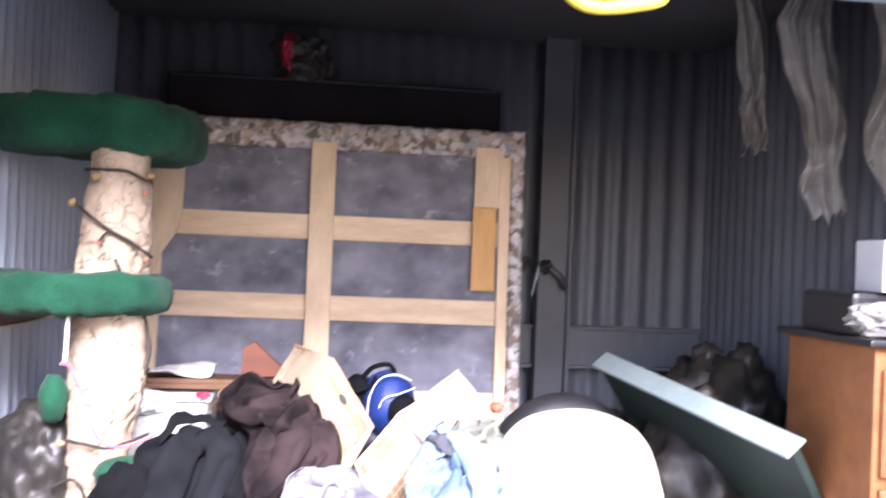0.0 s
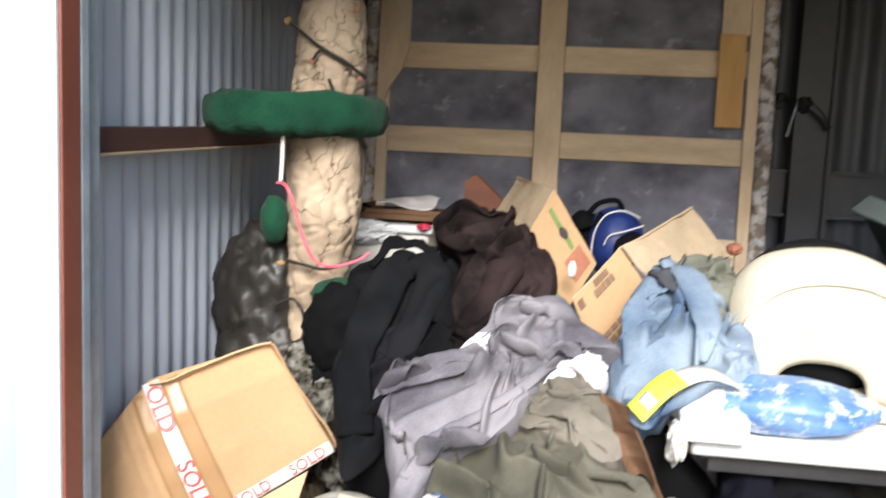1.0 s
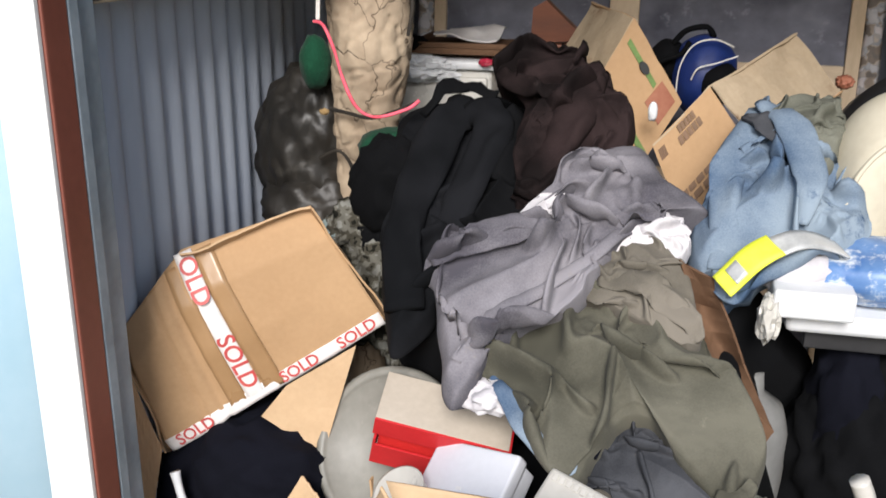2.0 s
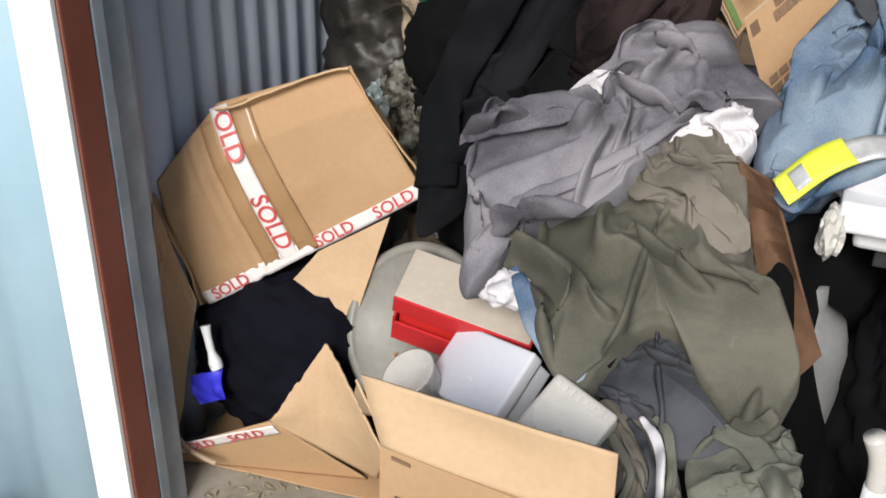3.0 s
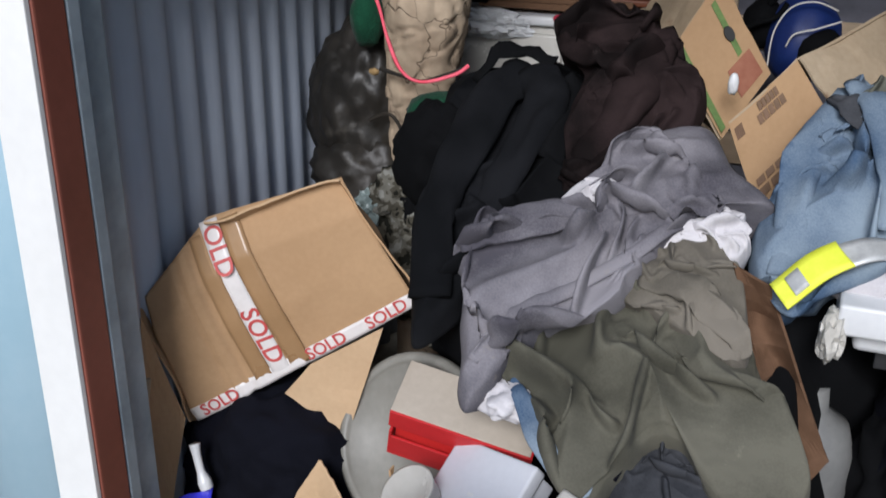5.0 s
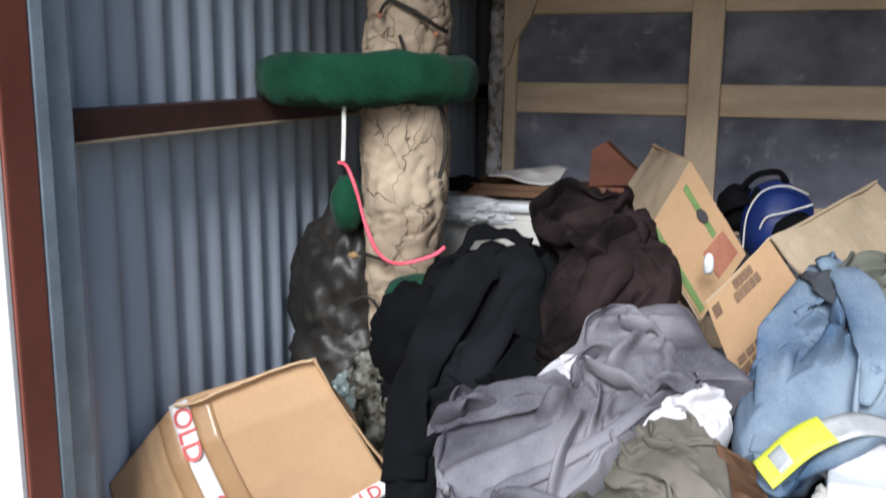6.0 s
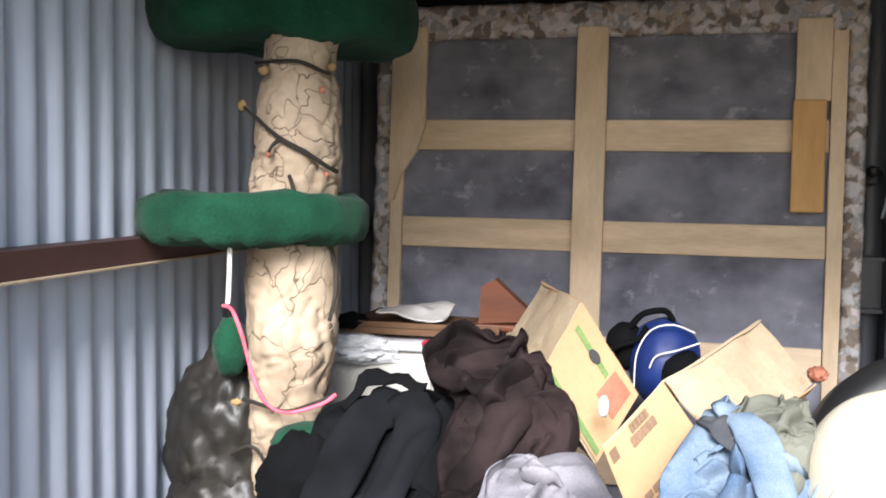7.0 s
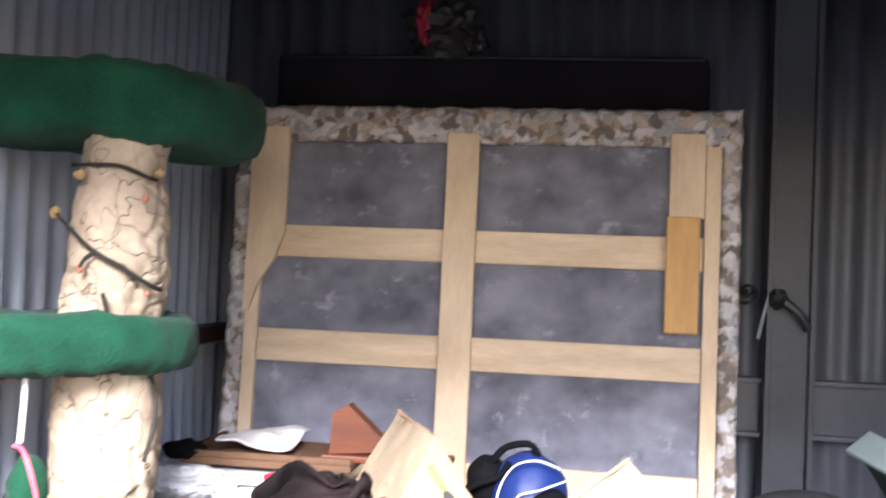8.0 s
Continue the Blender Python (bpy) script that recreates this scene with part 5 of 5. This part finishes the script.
part("green_stripe", board(on_end(0.08, 0.72), on_end(0.62, 0.72), on_end(0.62, 0.8), on_end(0.08, 0.8), 0.002, 0, n=6), GREEN_INK, cart, "green printed stripe")
part("green_stripe", board(on_end(0.05, 0.05), on_end(0.95, 0.03), on_end(0.95, 0.12), on_end(0.05, 0.14), 0.002, 0, n=6), GREEN_INK, cart, "green printed stripe")
part("red_print", board(on_end(0.62, 0.5), on_end(0.9, 0.5), on_end(0.92, 0.92), on_end(0.66, 0.9), 0.002, 0, n=6), RUST_INK, cart, "rust red printed patch")
# no cut-out: a black disc gives the shade in the hand hole
part("hand_hole", lathe([(0.001, -0.002), (0.011, -0.002), (0.012, 0.0), (0.011, 0.002), (0.001, 0.002)], on_end(0.4, 0.755, 0.006), 20, basis((0, 0, 0), P[1] - P[0], NE) @ Matrix.Diagonal((1.5, 0.9, 1, 1))), BLACK_PLASTIC, cart, "dark oval hand hole")
part("white_tag", blob((0.085, 2.765, 1.0), (0.011, 0.01, 0.024), 1, 0.2, 2, 3), WHITE_PLASTIC, cart, "white plastic tab", True)

pc = thing("cardboard_box", (0.3, 2.72, 0.5), "long brown carton with dark print, dusty top", "box", "cartons")
Q = [Vector((0.09, 2.68, 0.94)), Vector((0.205, 2.68, 1.075)), Vector((0.31, 2.64, 0.94)), Vector((0.18, 2.62, 0.76))]
part("end_panel", board(Q[3], Q[2], Q[1], Q[0], 0.004, 0.004), CARD, pc)
LB = Vector((0.21, 0.32, 0.1))
part("top_panel", board(Q[1], Q[2] + Vector((0.02, 0, 0)), Q[2] + LB, Q[1] + LB * 0.95, 0.004, 0.012), CARD_DIRTY, pc, "dusty stained top flaps")
part("side_panel", board(Q[0], Q[1], Q[1] + LB * 0.95, Q[0] + LB * 0.95, 0.004, 0.006), CARD_DIRTY, pc)
part("lower_panel", board(Q[3], Q[2], Q[2] + LB, Q[3] + LB, 0.004, 0.006), CARD, pc)
NP = (Q[2] - Q[3]).cross(Q[0] - Q[3]).normalized()
NP = NP if NP.y < 0 else -NP


def on_pc(a, b, lift=0.004):
    return Q[3].lerp(Q[2], a).lerp(Q[0].lerp(Q[1], a), b) + NP * lift


for a0, a1, b0, b1 in ((0.35, 0.72, 0.74, 0.84), (0.4, 0.68, 0.86, 0.95), (0.05, 0.16, 0.78, 0.9), (0.1, 0.82, 0.16, 0.24), (0.1, 0.7, 0.27, 0.34)):
    for k in range(5):
        a, b = a0 + (a1 - a0) * k / 5, a0 + (a1 - a0) * (k + 0.8) / 5
        part("print_bar", board(on_pc(a, b0), on_pc(b, b0), on_pc(b, b1), on_pc(a, b1), 0.002, 0, n=3), BROWN_INK, pc)

bb = thing("blue_bag", (0.2, 3.12, 0.85), "royal blue nylon bag with pale piping and black straps", "bag")
part("body", blob((0.2, 3.12, 1.04), (0.085, 0.1, 0.105), 2, 0.06, 1.5, 4), BLUE_BAG, bb, "", True)
part("black_panel", blob((0.235, 3.075, 1.03), (0.06, 0.075, 0.055), 4, 0.08, 1.5, 3), BLACK_CLOTH, bb, "", True)
part("piping", tube([(0.135, 3.04, 0.99), (0.14, 3.03, 1.07), (0.17, 3.03, 1.125), (0.22, 3.035, 1.14), (0.27, 3.06, 1.12)], 0.002, 6), WHITE_CORD, bb)
part("piping", tube([(0.17, 3.02, 1.04), (0.185, 3.01, 1.07), (0.23, 3.01, 1.085), (0.28, 3.04, 1.1)], 0.002, 6), WHITE_CORD, bb)
part("handle", tube([(0.12, 3.1, 1.12), (0.15, 3.09, 1.155), (0.2, 3.09, 1.165), (0.22, 3.1, 1.14)], 0.008, 8), BLACK_CLOTH, bb, "", True)
part("strap", tube([(0.06, 3.06, 1.06), (0.1, 3.04, 1.085), (0.14, 3.05, 1.1), (0.16, 3.06, 1.13)], 0.007, 8, 0.3), BLACK_CLOTH, bb, "", True)
part("strap", tube([(0.3, 3.06, 1.03), (0.33, 3.05, 1.06), (0.37, 3.05, 1.09)], 0.007, 8, 0.3), BLACK_CLOTH, bb, "", True)
part("side_pocket", blob((0.11, 3.13, 1.07), (0.05, 0.06, 0.06), 6, 0.1, 1.5, 3), BLACK_CLOTH, bb, "", True)

shelf = thing("plastic_drawer_unit", (-0.5, 3.25, 0.4), "white plastic drawer unit with clutter on its top", "drawer unit")
part("carcass", block(-0.66, -0.36, 3.12, 3.42, 0.4, 1.03, 0.01), CLEAR_PLASTIC, shelf, "", True)
part("top_rim", block(-0.675, -0.345, 3.1, 3.43, 1.03, 1.055, 0.008), WHITE_PLASTIC, shelf, "", True)
part("drawer_front", block(-0.65, -0.37, 3.1, 3.118, 0.82, 1.01, 0.006), CLEAR_PLASTIC, shelf, "", True)
tr = thing("dark_tray", (-0.46, 3.25, 1.06), "dark brown tray with curled paper", "tray")
part("tray", join(block(-0.6, -0.2, 3.12, 3.4, 1.068, 1.085, 0.004), block(-0.6, -0.2, 3.12, 3.135, 1.085, 1.1, 0.004), block(-0.6, -0.585, 3.135, 3.4, 1.085, 1.1, 0.004)), CARD_SHADED_TRAY, tr)
part("paper", board((-0.54, 3.18, 1.108), (-0.36, 3.18, 1.108), (-0.36, 3.36, 1.118), (-0.53, 3.36, 1.11), 0.004, 0.02), TAPE, tr, "curled white paper")
part("black_sleeve", blob((-0.6, 3.15, 1.095), (0.05, 0.05, 0.022), 3, 0.3, 2, 3), BLACK_CLOTH, tr, "", True)
pw = thing("plastic_wrap", (-0.58, 3.1, 1.0), "crumpled white plastic wrap hanging over the drawer unit", "plastic wrap")
part("film", blob((-0.56, 3.1, 1.03), (0.1, 0.05, 0.035), 5, 0.35, 1.8, 5, ridge=0.45), WHITE_PLASTIC, pw)
part("pink_scrap", blob((-0.37, 3.09, 1.055), (0.022, 0.014, 0.01), 7, 0.3, 2, 3, ridge=0.3), RED_FILM, pw, "crimson scrap of film")
st = thing("wooden_bracket", (-0.2, 3.2, 1.08), "red-brown wooden corner bracket on the clutter", "bracket")
bm = bmesh.new()
tri = [(-0.265, 1.1), (-0.13, 1.11), (-0.135, 1.135), (-0.225, 1.215), (-0.26, 1.195)]
f0 = bm.faces.new([bm.verts.new((x, 3.18, z)) for x, z in tri])
for g in bmesh.ops.extrude_face_region(bm, geom=[f0])["geom"]:
    if isinstance(g, bmesh.types.BMVert):
        g.co.y = 3.23
part("plate", bm, RED_WOOD, st)
part("foot", block(-0.28, 0.02, 3.16, 3.26, 1.085, 1.1, 0.004), RED_WOOD, st)
part("edge_strip", block(-0.12, -0.02, 3.17, 3.2, 1.112, 1.124, 0.003), BLACK_PLASTIC, st)

rb = thing("red_pouch", (0.52, 2.95, 0.95), "small dull red pouch behind the carton", "pouch")
part("pouch", blob((0.53, 2.98, 1.055), (0.02, 0.025, 0.016), 4, 0.3, 2.5, 4, ridge=0.4), RUST_INK, rb, "", True)

bj = thing("black_jumper", (-0.45, 2.55, 0.62), "black jumper bundled against the tree trunk", "garment")
part("cloth", blob((-0.465, 2.5, 0.85), (0.1, 0.085, 0.115), 5, 0.2, 1.6, 4, ridge=0.25), BLACK_CLOTH, bj, "", True)
part("sleeve", blob((-0.5, 2.51, 0.72), (0.055, 0.06, 0.1), 8, 0.25, 1.8, 4, ridge=0.3), BLACK_CLOTH, bj, "", True)

cl = thing("camouflage_jacket", (-0.47, 2.46, 0.45), "crumpled camouflage jacket stuffed round the trunk foot", "garment")
for name, x, y, z, r, k in (("body", -0.5, 2.5, 0.62, (0.11, 0.08, 0.14), 4), ("sleeve", -0.43, 2.43, 0.58, (0.06, 0.06, 0.12), 9), ("collar", -0.56, 2.5, 0.75, (0.06, 0.05, 0.06), 12)):
    part(name, blob((x, y, z), r, k, 0.3, 1.8, 5, ridge=0.4), CAMO, cl, "", True)
tp = thing("plastic_scrap", (-0.615, 2.48, 0.66), "pale teal plastic scrap by the sack", "plastic scrap")
part("film", blob((-0.615, 2.49, 0.725), (0.035, 0.03, 0.04), 6, 0.4, 2.2, 4, ridge=0.5), GLASS_EDGE, tp)

# ---- cream padded seat and table on the east side ----
seat = thing("baby_seat", (0.66, 2.6, 0.62), "cream padded baby seat with a dark hollow and grey pivot", "baby seat")


def arch(u, w, h, flat=0.6):
    a = math.pi * u
    c = math.cos(a)
    return Vector((0.66 - w * (abs(c) ** 0.85 if c > 0 else -abs(c) ** 0.85), 0, 0.79 + h * max(math.sin(a), 0) ** flat))


def hood(u, v):
    """From the small hollow at the front, over the padded face, back across the dome."""
    if v < 0.35:
        t = v / 0.35
        p = arch(u, 0.1, 0.075).lerp(arch(u, 0.2, 0.27), t)
        p.y = 2.44 - 0.05 * math.sin(math.pi * 0.5 * t)
    else:
        t = (v - 0.35) / 0.65
        p = arch(u, 0.2 + 0.03 * math.sin(math.pi * min(t * 1.6, 1)), 0.27 + 0.08 * math.sin(math.pi * min(t * 1.3, 1)) - 0.12 * t * t)
        p.y = 2.39 + 0.42 * t
    return p + Vector((0, 0, 0.012 * noise.noise(p * 7)))


part("hood", sheet(hood, 40, 36, 0.02), CREAM, seat, "cream padded hood", True)
# solid black body stands in for the shade inside the hood's opening
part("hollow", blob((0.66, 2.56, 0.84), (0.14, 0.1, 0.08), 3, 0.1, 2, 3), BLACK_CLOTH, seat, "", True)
part("seam", tube([arch(k / 10, 0.2, 0.27) + Vector((0, 2.386, 0)) for k in range(11)], 0.005, 8), CREAM, seat, "", True)
part("base", block(0.45, 0.88, 2.42, 2.8, 0.74, 0.8, 0.025), CREAM, seat, "", True)
part("pivot", lathe([(0.002, -0.01), (0.022, -0.01), (0.024, 0.0), (0.02, 0.008), (0.002, 0.008)], (0.86, 2.375, 0.86), 20, pose(0, 0, 0, 90, 0, 0)), GALV, seat, "", True)

tb = thing("folding_table", (0.6, 2.3, 0), "white plastic folding table with steel legs", "table")
part("tabletop", block(0.36, 1.15, 2.22, 2.85, 0.7, 0.738, 0.012), WHITE_PLASTIC, tb, "", True)
part("skirt", block(0.4, 1.11, 2.25, 2.265, 0.66, 0.698, 0.003), BLACK_PLASTIC, tb)
for x in (0.52, 1.04):
    for y in (2.32, 2.74):
        part("leg", tube([(x, y, 0), (x, y, 0.33), (x, y, 0.699)], 0.014, 10), GALV, tb, "", True)
pk = thing("printed_pack", (0.55, 2.2, 0.7), "white plastic pack printed with blue on the table", "pack")
part("pack", blob((0.55, 2.33, 0.795), (0.21, 0.1, 0.06), 6, 0.12, 1.8, 4, ridge=0.2), BLUE_PRINT, pk, "", True)
part("white_end", blob((0.38, 2.33, 0.8), (0.09, 0.1, 0.055), 8, 0.12, 1.8, 4, ridge=0.2), WHITE_CLOTH, pk, "", True)
wb = thing("white_carton", (0.4, 2.1, 0.7), "small white carton with torn plastic at the table edge", "box")
part("box_body", block(0.33, 0.47, 2.18, 2.3, 0.742, 0.795, 0.006), WHITE_PLASTIC, wb, "", True)
part("torn_film", blob((0.325, 2.19, 0.735), (0.02, 0.03, 0.045), 5, 0.4, 2, 3, ridge=0.3), CLEAR_PLASTIC, wb)

jug = thing("plastic_jug", (0.322, 2.34, 0.27), "translucent white plastic jug in the shadow under the table", "jug")
part("body", lathe([(0.02, 0.0), (0.075, 0.0), (0.085, 0.02), (0.085, 0.17), (0.07, 0.22), (0.03, 0.25), (0.026, 0.29), (0.01, 0.29)], (0.322, 2.34, 0.27), 32), SHADED_JUG, jug, "", True)
part("handle", tube([(0.285, 2.29, 0.43), (0.25, 2.28, 0.46), (0.255, 2.28, 0.52), (0.3, 2.3, 0.53)], 0.011, 8), SHADED_JUG, jug, "", True)
# black bodies added in place of the deep shade under the table
bk = thing("table_shade_fill", (0.58, 2.3, 0.0), "made-up black bodies that fill the shade under the table", "coat")
part("body", blob((0.6, 2.36, 0.32), (0.2, 0.16, 0.33), 6, 0.15, 2, 5, -0.95, ridge=0.3), BLACK_CLOTH, bk, "", True)
part("sleeve", blob((0.5, 2.33, 0.5), (0.07, 0.09, 0.17), 9, 0.2, 2, 4, ridge=0.3), NAVY_CLOTH, bk, "", True)
bp = thing("cardboard_sheet", (0.27, 2.1, 0.45), "torn brown cardboard sheet beside the trousers", "cardboard")
# the shade beside the trousers is put into this sheet's colour
part("sheet", board((0.16, 2.2, 0.83), (0.225, 2.2, 0.8), (0.352, 2.15, 0.53), (0.3, 2.12, 0.46), 0.005, 0.05, bow=0.03), CARD_SHADED_TRAY, bp)
bo = thing("spray_bottle", (0.43, 1.72, -0.02), "white plastic spray bottle standing at the doorway", "bottle")
part("body", lathe([(0.02, 0.0), (0.045, 0.0), (0.05, 0.02), (0.05, 0.42), (0.035, 0.55), (0.016, 0.6), (0.016, 0.64)], (0.43, 1.72, -0.02), 28), WHITE_PLASTIC, bo, "", True)
part("neck", tube([(0.43, 1.72, 0.6), (0.425, 1.715, 0.66), (0.41, 1.71, 0.7)], 0.014, 10), CLEAR_PLASTIC, bo, "", True)
ys = thing("ratchet_strap", (0.2, 1.75, 0.4), "yellow and black ratchet strap by the carton", "strap")
part("strap", tube([(0.17, 1.72, 0.44), (0.2, 1.7, 0.42), (0.23, 1.69, 0.38), (0.26, 1.68, 0.36), (0.3, 1.68, 0.34)], 0.012, 6, 0.4), YELLOW, ys, "", True)
wd = thing("white_bag", (0.62, 1.95, 0.2), "white plastic bag at the foot of the table", "plastic bag")
part("film", blob((0.62, 1.95, 0.24), (0.12, 0.12, 0.25), 7, 0.25, 2, 4, ridge=0.4), WHITE_CLOTH, wd, "", True)

# long laminate plank lying across the clutter
pl = thing("table_leaf", (1.1, 2.95, 0.75), "dark green table leaf on edge with pale laminate edging", "table leaf")
PM = basis((0.941, 3.300, 1.174), Vector((0.270, -0.700, -0.124)), Vector((-0.5, -0.45, 0.74)))
part("leaf", block(0.0, 0.88, -0.012, 0.014, -0.36, -0.002, 0.004, PM), DARK_GREEN, pl)
part("edging", block(-0.004, 0.884, -0.035, 0.04, -0.0015, 0.012, 0.005, PM), GLASS_EDGE, pl, "pale green laminate edging", True)
ct = thing("car_tyre", (0.92, 3.15, 0.5), "worn black rubber tyre among the clutter", "tyre")
part("tyre", lathe([(0.16, -0.08), (0.24, -0.09), (0.28, -0.05), (0.285, 0.05), (0.24, 0.09), (0.16, 0.08), (0.15, 0.0), (0.158, -0.078)], (0.82, 3.25, 0.78), 48, pose(0, 0, 0, 70, 20, 0)), BLACK_PLASTIC, ct, "", True)

# dresser at the east wall with things on it
dr = thing("dresser", (1.4, 2.55, 0), "orange varnished wooden dresser with dark top", "dresser")
part("carcass", block(1.375, 1.587, 2.33, 2.8, 0.0, 1.325, 0.006), ORANGE_WOOD, dr)
part("top", block(1.345, 1.59, 2.3, 2.82, 1.326, 1.345, 0.006), BLACK_PLASTIC, dr)
for k in range(4):
    d = part("drawer_front", block(1.39, 1.575, 2.31, 2.329, 0.1 + k * 0.3, 0.37 + k * 0.3, 0.006), ORANGE_WOOD, dr)
    part("knob", blob((1.49, 2.3, 0.24 + k * 0.3), (0.018, 0.014, 0.018), 1, 0.02, 1, 2), BLACK_PLASTIC, d, "", True)
wk = thing("white_carton", (1.45, 2.5, 1.46), "small plain white carton on the dresser clutter", "box")
part("box_body", block(1.43, 1.575, 2.4, 2.54, 1.462, 1.6, 0.004), WHITE_PLASTIC, wk)
bag2 = thing("grey_bundle", (1.35, 2.5, 1.345), "bundle of grey film and black gear on the dresser", "bundle")
part("film", blob((1.44, 2.39, 1.39), (0.09, 0.08, 0.045), 4, 0.3, 2, 4, ridge=0.4), GREY_FILM, bag2)
part("black_case", block(1.36, 1.57, 2.42, 2.7, 1.346, 1.46, 0.015), BLACK_PLASTIC, bag2)
for x, y, z, r, s in ((1.36, 3.45, 0.94, (0.18, 0.18, 0.24), 3), (1.44, 3.3, 0.95, (0.14, 0.2, 0.24), 5), (1.25, 3.2, 0.75, (0.2, 0.2, 0.3), 7), (1.1, 3.4, 0.65, (0.2, 0.2, 0.3), 11)):
    b = thing("bin_bag", (x, y, z - 0.25), "dark plastic refuse sack piled in the corner", "bin bag", "dark sacks")
    part("sack", blob((x, y, z), r, s, 0.25, 2, 4, ridge=0.4), BLACK_BAG, b, "", True)
    part("tied_neck", blob((x + 0.02, y - 0.02, z + r[2] * 0.95), (0.05, 0.05, 0.07), s + 1, 0.4, 2, 3, ridge=0.5), BLACK_BAG, b, "", True)
fm = thing("plastic_sheeting", (1.45, 2.9, 1.6), "dusty grey plastic sheeting hung from the roof", "plastic sheeting")


def drape(pts, half, seed):
    """A bunched length of film that hangs along a line, pleated across."""
    pts = [Vector(p) for p in pts]

    def fn(u, v):
        f = v * (len(pts) - 1)
        k = min(int(f), len(pts) - 2)
        p = pts[k].lerp(pts[k + 1], f - k)
        w = half * (0.75 + 0.6 * noise.noise(Vector((v * 2.2, seed, 0))) + 0.25 * noise.noise(Vector((v * 7, seed, 3))))
        a = (u - 0.5) * 2
        sway = 0.05 * noise.noise(Vector((v * 2.6, seed, 8)))
        pleat = 0.045 * noise.noise(Vector((a * 2.2 + v * 1.6, v * 1.3, seed))) + 0.025 * (1 - abs(noise.noise(Vector((a * 4 - v * 2.5, v * 2.4, seed + 4))))) ** 3
        ragged = 0.07 * noise.noise(Vector((a * 2.5, seed, 6))) * (1 - v) ** 3
        return p + Vector((a * w + sway, -0.05 * math.cos(a * 1.4) - pleat, ragged))

    return sheet(fn, 40, 50, 0.003)


part("drop", drape([(1.46, 2.8, 1.68), (1.47, 2.8, 1.85), (1.42, 2.8, 2.05), (1.38, 2.8, 2.25), (1.4, 2.8, 2.44)], 0.09, 2), GREY_FILM, fm, "", True)
part("drop", drape([(1.57, 2.62, 1.75), (1.55, 2.62, 1.95), (1.53, 2.62, 2.2), (1.5, 2.62, 2.44)], 0.05, 5), GREY_FILM, fm, "", True)
part("drop", drape([(1.36, 3.1, 1.9), (1.35, 3.1, 2.1), (1.33, 3.1, 2.44)], 0.05, 9), GREY_FILM, fm, "", True)

# litter outside
for k in range(16):
    x, y = -1.35 + 0.5 * random.random(), 1.35 + 0.36 * random.random()
    lf = board((x, y, -0.012), (x + 0.035, y + 0.01, -0.014), (x + 0.04, y + 0.035, -0.008), (x + 0.005, y + 0.03, -0.01), 0.002, 0.012, 30, 4)
    tagged(part("leaf", lf, LEAF, None, "dry brown leaf on the gravel"), "dry brown leaf on the gravel", "leaf", "fallen leaves")
for k, (x, y) in enumerate(((-1.12, 1.68), (-1.2, 1.6), (-1.06, 1.62))):
    tagged(part("paper_scrap", blob((x, y, 0.005), (0.035, 0.025, 0.022), k + 2, 0.4, 2, 3, ridge=0.3), WHITE_PLASTIC, None, "crumpled white litter by the wall"), "crumpled white litter by the wall", "paper", "litter")

# straw and grit on the threshold
verts, faces = [], []
for k in range(700):
    x = -0.78 + 0.95 * random.random()
    y = 1.5 + 0.52 * random.random() ** 1.3
    if -0.2 < x < 0.2 and y > 1.56:
        continue
    z = 0.004 if y > 1.74 else -0.017
    a, l, w = random.random() * 6.28, 0.003 + 0.016 * random.random() ** 2, 0.0008 + 0.0014 * random.random()
    d, e = Vector((math.cos(a), math.sin(a), 0.12 * random.random())) * l, Vector((-math.sin(a), math.cos(a), 0)) * w
    c, n = Vector((x, y, z)), len(verts)
    verts += [c - d - e, c + d - e, c + d + e, c - d + e, c + Vector((0, 0, 0.003))]
    faces += [(n, n + 1, n + 4), (n + 1, n + 2, n + 4), (n + 2, n + 3, n + 4), (n + 3, n, n + 4), (n + 3, n + 2, n + 1, n)]
mesh = bpy.data.meshes.new("straw_litter")
mesh.from_pydata(verts, [], faces)
mesh.materials.append(STRAW)
tagged(new("straw_litter", mesh), "dry yellowish straw and grit on the concrete threshold", "straw", "", "stuff")
